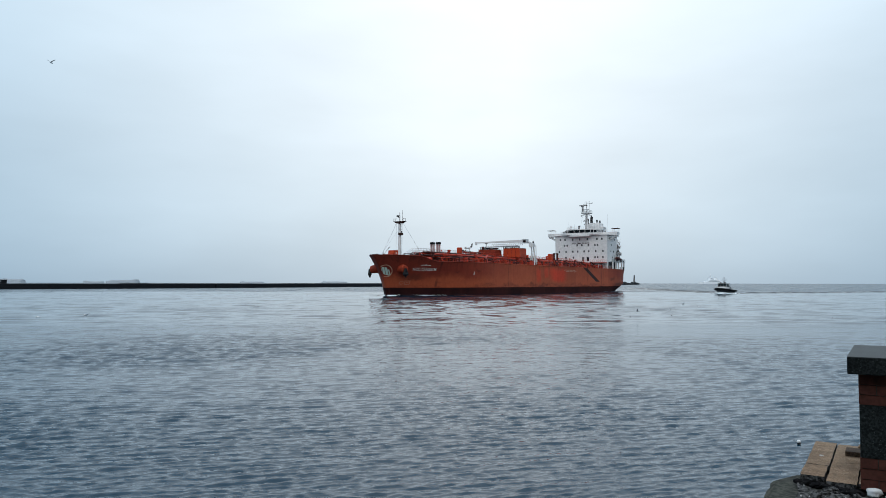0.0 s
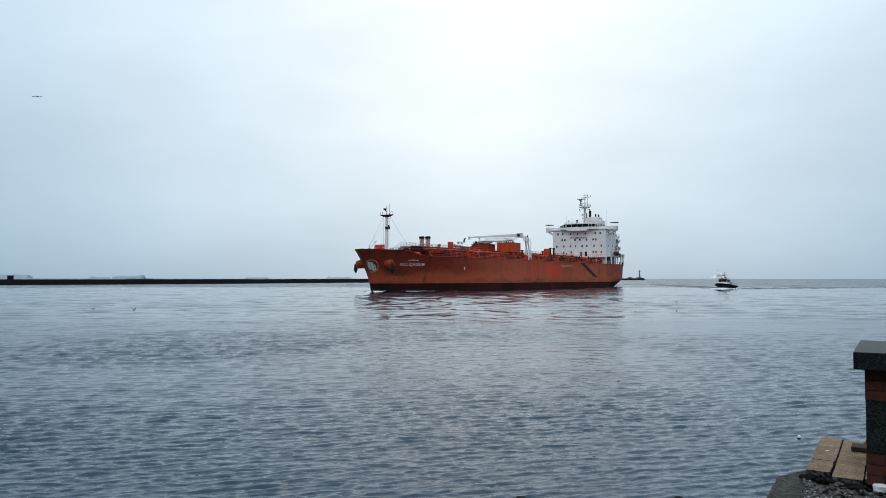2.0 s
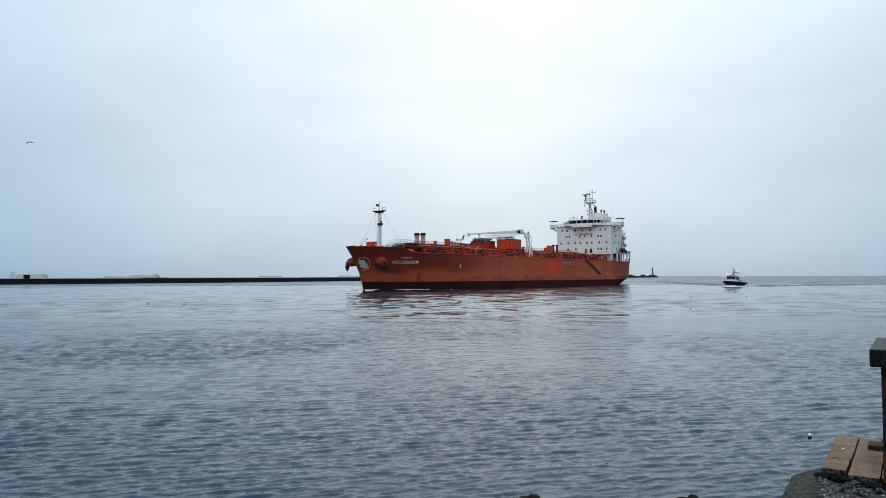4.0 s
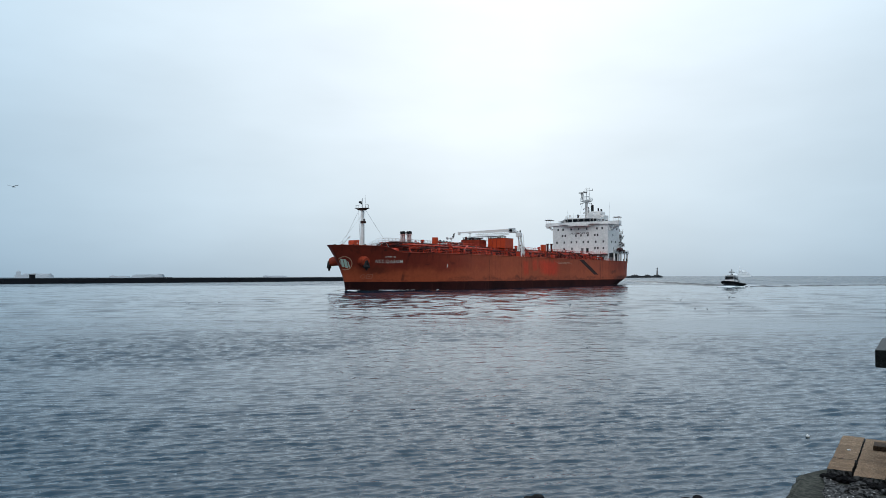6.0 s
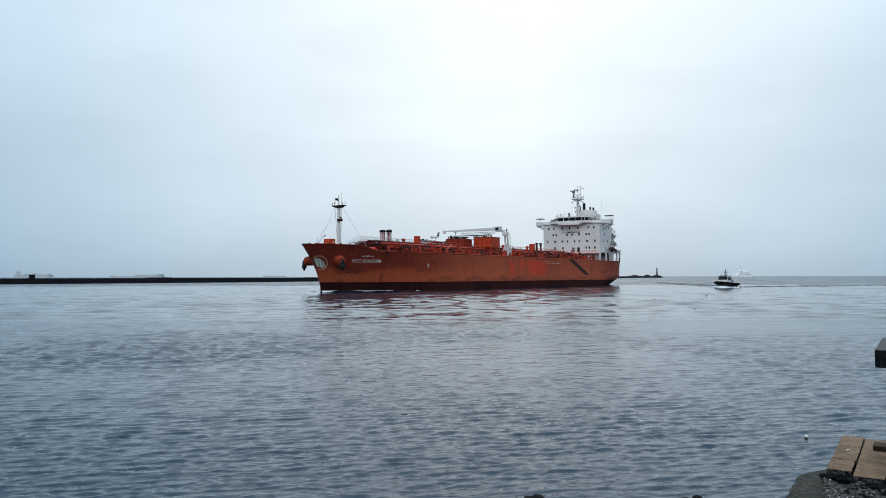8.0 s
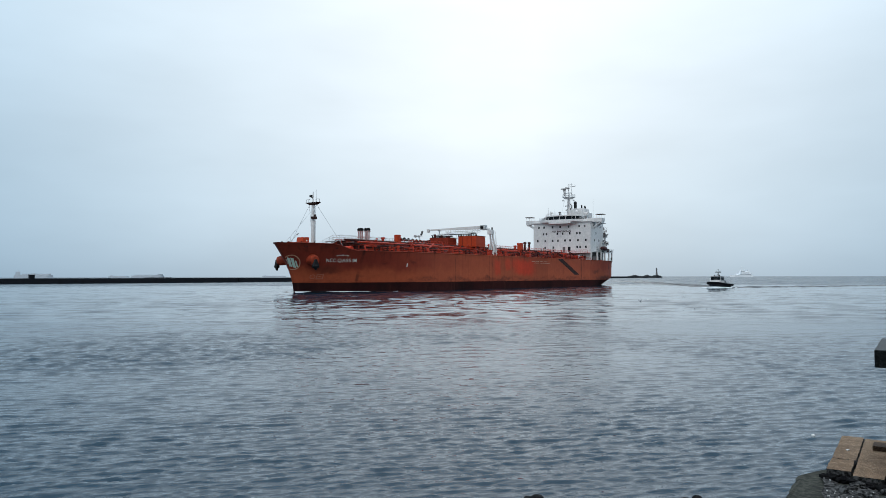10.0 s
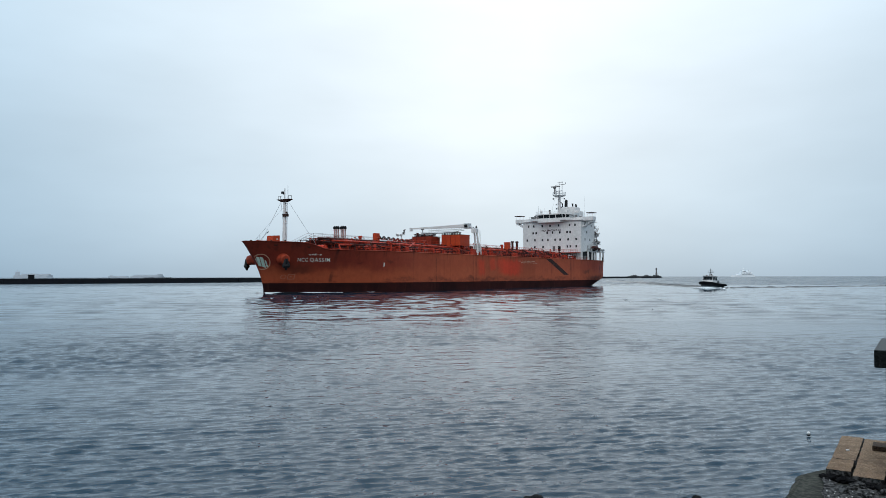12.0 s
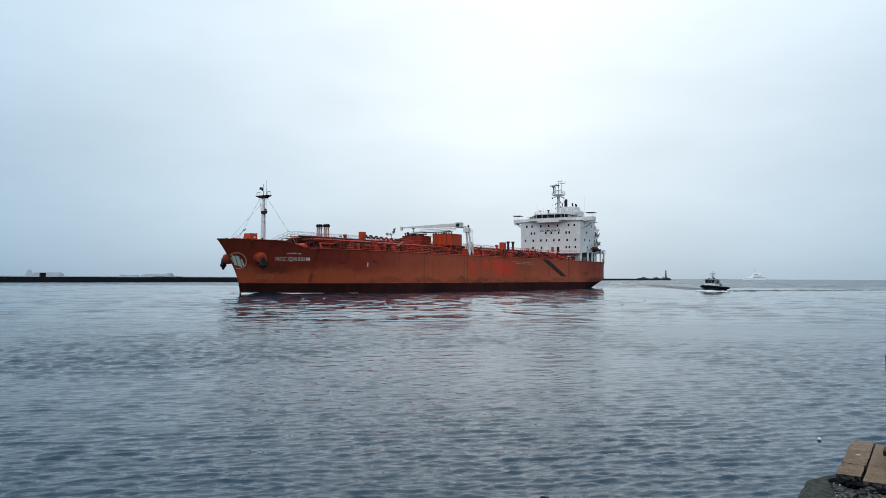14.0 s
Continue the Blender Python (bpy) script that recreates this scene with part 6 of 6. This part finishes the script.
blocking_wall()


def rubble_bed():
    """Broken mortar bed left where paving is gone."""
    bm = BM()
    n = 46
    vs = {}
    for i in range(n + 1):
        for j in range(n + 1):
            x, y = -0.36 + 1.9 * i / n + 0.10 * max(0, 0.1 - (-1.5 + 1.64 * j / n)), -1.5 + 1.64 * j / n
            z = QZ - 0.062 + 0.03 * noise.noise((x * 5, y * 5, 1)) + 0.02 * noise.noise((x * 16, y * 16, 4)) + 0.012 * noise.noise((x * 40, y * 40, 4))
            vs[i, j] = bm.verts.new((x + 0.02 * noise.noise((x, y * 7, 2)), y, z))
    for i in range(n):
        for j in range(n):
            bm.faces.new((vs[i, j], vs[i + 1, j], vs[i + 1, j + 1], vs[i, j + 1]))
    ob = part("mortar_bed", bm, M_RUBBLE, at=QUAY, smooth=False)
    tagged(ob, "broken wet mortar bed where paving is missing", "rubble", kind="structure")
    rng = random.Random(8)
    bm = BM()
    for i in range(110):
        x, y = rng.uniform(-0.38, 1.2), rng.uniform(-1.2, 0.1)
        r = rng.choice((0.008, 0.012, 0.018, 0.03))
        lump(bm, (x, y, QZ - 0.05), (r * 1.3, r, r * 0.8), i, 1, 0.5)
    tagged(part("gravel", bm, M_RUBBLE, at=QUAY), "small broken bits of concrete", "gravel", kind="stuff")
    bm = BM()
    for i in range(46):  # broken edge under the front stones, coloured black for the shade of the gap
        x = -0.36 + 0.45 * i / 45
        y = (0.20 if x < -0.165 else 0.085) + rng.uniform(-0.07, 0.02)
        r = rng.uniform(0.012, 0.034)
        lump(bm, (x, y, QZ - 0.062 + rng.uniform(0, 0.016)), (r * 1.4, r, r * 0.9), i + 500, 1, 0.6)
    tagged(part("broken_edge", bm, M_SHORE, at=QUAY), "broken mortar under the paving edge, black for the shaded gap", "rubble", kind="stuff")
    bm = BM()
    for i in range(40):
        r = rng.choice((0.003, 0.004, 0.006))
        lump(bm, (rng.uniform(-0.3, 0.6), rng.uniform(-0.5, 0.05), QZ - 0.03 + rng.uniform(-0.012, 0.004)), (r, r, r * 0.7), i + 700, 1, 0.4)
    tagged(part("grit", bm, M_PAPER, at=QUAY), "pale specks of grit on the broken mortar", "gravel", kind="stuff")


rubble_bed()


def coping():
    """Tan paving stones along the edge of the quay."""
    cp = tagged(new("coping"), "worn tan terrazzo paving stones along the quay edge", "paving", kind="structure")
    cp.matrix_basis = QUAY
    rng = random.Random(6)
    for x0, x1, y0, y1 in ((-0.345, -0.176, 0.215, 0.615), (-0.345, -0.168, 0.63, 1.62), (-0.156, 0.050, 0.10, 1.60), (0.060, 0.30, 0.16, 1.12), (0.072, 0.30, 1.13, 1.58)):
        bm = BM()
        box(bm, x0, x1, y0, y1, QZ - 0.034, QZ + rng.uniform(-0.006, 0.006))
        for axis, lo, hi in ((0, x0, x1), (1, y0, y1)):
            n = round((hi - lo) / 0.02)
            for i in range(1, n):
                at = [0, 0, 0]; way = [0, 0, 0]
                at[axis], way[axis] = lo + (hi - lo) * i / n, 1
                bmesh.ops.bisect_plane(bm, geom=bm.verts[:] + bm.edges[:] + bm.faces[:], plane_co=at, plane_no=way)
        for v in bm.verts:
            edge = min(v.co.x - x0, x1 - v.co.x, v.co.y - y0, y1 - v.co.y)
            k = 0.008 if edge < 0.004 else 0.003
            v.co += Vector((k * noise.noise(v.co * 31), k * noise.noise(v.co * 15 + Vector((3, 0, 0))), 0.4 * k * noise.noise(v.co * 11)))
        ob = part("paving_stone", bm, M_SLAB, cp)
        # dark side faces put the shade below the stones into colour
        ob.data.materials.append(M_RUBBLE)
        for f in ob.data.polygons:
            f.material_index = 0 if f.normal.z > 0.5 else 1
    for x0, x1, y0 in ((-0.335, -0.18, 0.27), (-0.15, 0.05, 0.16)):
        bm = BM(); box(bm, x0, x1, y0, 1.55, QZ - 0.11, QZ - 0.036)
        part("bedding", bm, M_RUBBLE, cp)
    bm = BM(); box(bm, -0.075, 0.30, 1.10, 1.30, QZ + 0.002, QZ + 0.042, 0.006)
    tagged(part("loose_brick", bm, M_BROWNSTONE, at=QUAY), "loose dark brown paving stone lying by the pillar", "stone")
    bm = BM(); slab_y(bm, [(0.0, QZ), (0.40, QZ), (0.40, QZ + 0.30), (0.14, QZ + 0.22)], 1.42, 1.52)
    tagged(part("stone_shard", bm, M_SLAB, at=QUAY), "broken upright shard of tan stone behind the pillar", "stone")


coping()


def pillar():
    pl = thing("pillar", "brick and dark granite pillar with a granite cap", "pillar", at=QUAY)
    x0, x1, y0, y1 = 0.075, 0.80, 0.06, 1.10
    top, bot = 3.165, 2.31
    bm = BM(); box(bm, 0.008, 0.9, -0.02, 1.20, top, 3.295, 0.008)
    part("cap", bm, M_GRANITE, pl, "dark speckled granite cap slab")
    bm = BM(); box(bm, x0 + 0.012, x1 - 0.012, y0 + 0.012, y1 - 0.012, bot, top)
    part("core", bm, M_MORTAR, pl)
    bm = BM(); box(bm, x0 + 0.004, x1, y0 + 0.003, y1, 2.545, 2.935, 0.004)
    part("granite_band", bm, M_GRANITE, pl, "dark polished granite band")
    brick = None
    course = (top - 0.005 - 2.935) / 3
    levels = [(2.935 + course * k, course) for k in range(3)] + [(bot + (2.545 - bot) / 3 * k, (2.545 - bot) / 3) for k in range(3)]
    for k, (z, h) in enumerate(levels):
        off = 0.12 if k % 2 else 0.0
        x = x0
        first = True
        while x < x1 - 0.01:
            w = min((0.24 - off if first else 0.24), x1 - x)
            first = False
            bm = BM(); box(bm, x + 0.002, x + w - 0.005, y0, y0 + 0.11, z + 0.003, z + h - 0.004)
            part("brick", bm, M_BRICK, pl)
            x += w
        y = y0 + 0.115
        while y < y1 - 0.01:
            w = min(0.24, y1 - y)
            bm = BM(); box(bm, x0, x0 + 0.11, y + 0.002, y + w - 0.005, z + 0.003, z + h - 0.004)
            part("brick", bm, M_BRICK, pl)
            y += w


pillar()


def litter():
    bm = BM()
    lump(bm, (0, 0, 0), (0.047, 0.04, 0.038), 12, 3, 0.35)
    ob = part("crumpled_cup", bm, M_PAPER, at=QUAY @ pose(0.165, 0.02, QZ - 0.025), smooth=True)
    tagged(ob, "crumpled white paper cup lying by the pillar", "litter")
    bm = BM(); lump(bm, (0, 0, 0), (0.016, 0.014, 0.006), 3, 2, 0.4)
    tagged(part("paper_scrap", bm, M_PAPER, at=QUAY @ pose(-0.25, 0.98, QZ + 0.008)), "small white scrap on the paving", "litter")


litter()


def shore_rock(x, y, z, size, seed):
    bm = BM()
    lump(bm, (0, 0, 0), size, seed, 3, 0.5)
    ob = part("shore_rock", bm, M_SHORE, at=pose(x, y, z), smooth=True)
    return tagged(ob, "dark wet boulder at the foot of the quay", "rock", "boulders below the quay")




# ---- boulders, float, gulls ----
shore_rock(1.60, 12.0, 0.07, (0.32, 0.3, 0.19), 1)
shore_rock(4.06, 11.95, 0.05, (0.34, 0.3, 0.19), 2)
shore_rock(4.33, 12.2, 0.05, (0.12, 0.12, 0.14), 5)
bm = BM()
lump(bm, (1.1, 7.7, 0.1), (0.9, 0.8, 1.05), 21, 3, 0.4)
tagged(part("shore_rock", bm, M_SHORE), "dark wet boulder at the foot of the quay", "rock", "boulders below the quay")
bm = BM()
lump(bm, (2.7, 7.7, 0.1), (0.8, 0.8, 1.05), 22, 3, 0.4)
tagged(part("shore_rock", bm, M_SHORE), "dark wet boulder at the foot of the quay", "rock", "boulders below the quay")


def swimming_gull():
    """A white gull afloat, its body wing grey for its back and shaded side."""
    g = thing("swimming_gull", "white gull afloat on the rippled water", "gull")
    bm = BM(); lump(bm, (0, 0, 0.06), (0.11, 0.08, 0.075), 5, 2, 0.1)
    part("body", bm, M_GULLWING, g, smooth=True)
    bm = BM(); lump(bm, (0.1, 0, 0.13), (0.035, 0.03, 0.035), 6, 2, 0.05)
    part("head", bm, M_GULL, g, smooth=True)
    return g


def flying_gull():
    g = thing("gull", "small grey and white gull flying low over the water", "gull", "gulls over the harbour")
    bm = BM(); lump(bm, (0, 0, 0), (0.14, 0.05, 0.05), 7, 2, 0.1); tube(bm, (-0.11, 0, 0), (-0.21, 0, 0.01), 0.03, 0.05, 6)
    body = part("body", bm, M_GULL, g, smooth=True)
    wings = []
    for side in (1, -1):
        bm = BM()
        pts = [(0.06, 0.02), (0.07, 0.18), (0.01, 0.38), (-0.04, 0.37), (-0.035, 0.18), (-0.07, 0.02)]
        prism(bm, [(x, y * side) for x, y in (pts if side > 0 else pts[::-1])], -0.008, 0.008)
        wings.append(part("wing", bm, M_GULLWING, g))
    return g, wings


M_GULL = plain("white_feathers", (0.72, 0.72, 0.71), rough=0.8, var=0.06, scale=10)
M_GULLWING = plain("grey_wing_feathers", (0.24, 0.25, 0.27), rough=0.8, var=0.2, scale=10)
bm = BM(); lump(bm, (0, 0, 0.030), (0.043, 0.043, 0.043), 5, 2, 0.06)
FLOAT = thing("fishing_float", "small round white float bobbing on the rippled water", "float")
part("ball", bm, M_GULL, FLOAT, smooth=True)
bm = BM(); tube(bm, (0, 0, -0.03), (0, 0, 0.006), 0.038, 0.045, 12)
part("band", bm, M_BLACK, FLOAT, "black band at the waterline")
SWIMMER = swimming_gull()
SWIMMER.matrix_basis = pose(30, 85, 0, 0, 0, 70)
# flock: start (x, y, z), velocity (x, y), seconds at which a wing beat starts
FLOCK = [(26, 74, 1.1, -2.2, -0.6, 0), (22, 72, 0.9, -2.0, 0.3, 0), (31, 84, 1.2, -0.9, -0.5, 0), (-28, 64, 1.0, 0.9, 2.2, 0), (-33, 66, 0.9, 1.0, 2.4, 0), (36, 92, 1.0, -1.2, -0.9, 0),
         (44, 90, 1.3, -1.5, -0.4, 0), (-28, 56.9, 20.6, 0.02, -1.4, -1.8)]
GULLS = [flying_gull() for _ in FLOCK]
RAFT = []
_rng = random.Random(31)
for i in range(8):  # gulls resting on the calm water
    x, y = _rng.uniform(14, 46), _rng.uniform(78, 92)
    g = copy_thing(SWIMMER, pose(x, y, 0, 0, 0, _rng.uniform(0, 360)))
    g.scale = (0.7, 0.7, 0.7)
    RAFT.append(tagged(g, "gull resting on the calm water", "gull", "gulls on the water"))
tagged(SWIMMER, "gull resting on the calm water", "gull", "gulls on the water")


# ---- what moves ----
HEADING = 235.866  # of the tanker, degrees


def motions():
    a = math.radians(HEADING)
    rows = []
    for k in range(15):
        run = 4.5146 * (k - 7) + 0.5 * 0.024 * (k - 7) ** 2 - 90
        rows.append((float(k), pose(23.643 + math.cos(a) * run, 256.177 + math.sin(a) * run, 0, 0, 0, HEADING)))
    walk(SHIP, rows)
    walk(SHIP_FOAM, rows)
    walk(SHIP_WAKE, rows)
    rows = []
    for t, az in ((0, 23.13), (2, 22.80), (4, 22.42), (6, 22.0), (8, 21.57), (10, 21.11), (12, 20.61), (14, 20.09)):
        r = 283 - 3.75 * t
        x, y = at_sea(az, r)
        rows.append((float(t), pose(x, y, 0.04 * math.sin(t * 1.7), 0.8 * math.sin(t * 1.3), 1.0 * math.sin(t * 1.9) - 2.5, 229)))
    walk(PILOT, rows)
    walk(PILOT_FOAM, [(t, pose(m.translation.x, m.translation.y, 0.0, 0, 0, 229)) for t, m in rows])
    walk(WAKE, [(t, pose(m.translation.x, m.translation.y, 0.0, 0, 0, 232)) for t, m in rows])
    walk(CUTTER, [(t, pose(*at_sea(22.16 + 0.05 * t, 2550), 0, 0, 0, 200)) for t in (0.0, 3.5, 7.0, 10.5, 14.0)])
    walk(WATER, [(t, pose(-0.10 * t, -0.38 * t, 0)) for t in (0.0, 3.5, 7.0, 10.5, 14.0)])
    drift = ((0, 9.2, 17.43), (1.5, 9.1, 17.45), (3, 9.05, 17.47), (5.5, 8.83, 17.47), (8, 8.75, 17.43), (10.5, 8.98, 17.55), (12.5, 8.95, 17.72), (14, 8.94, 17.63))
    walk(FLOAT, [(float(t), pose(x, y, 0.018 + 0.012 * math.sin(t * 2.1), 6 * math.sin(t), 0, 150)) for t, x, y in drift])
    for n, ((x, y, z, vx, vy, vz), (g, wings)) in enumerate(zip(FLOCK, GULLS)):
        head = math.degrees(math.atan2(vy, vx))
        walk(g, [(float(t), pose(x + vx * t, y + vy * t, max(0.9, z + vz * t) + 0.15 * math.sin(t * 0.9 + n), 0, 0, head)) for t in range(15)])
        for side, w in zip((1, -1), wings):
            walk(w, [(0.25 * i, pose(0, 0, 0.02, side * (12 + 32 * math.sin(2.2 * math.pi * 0.25 * i * 1.27 + n)))) for i in range(57)])


motions()
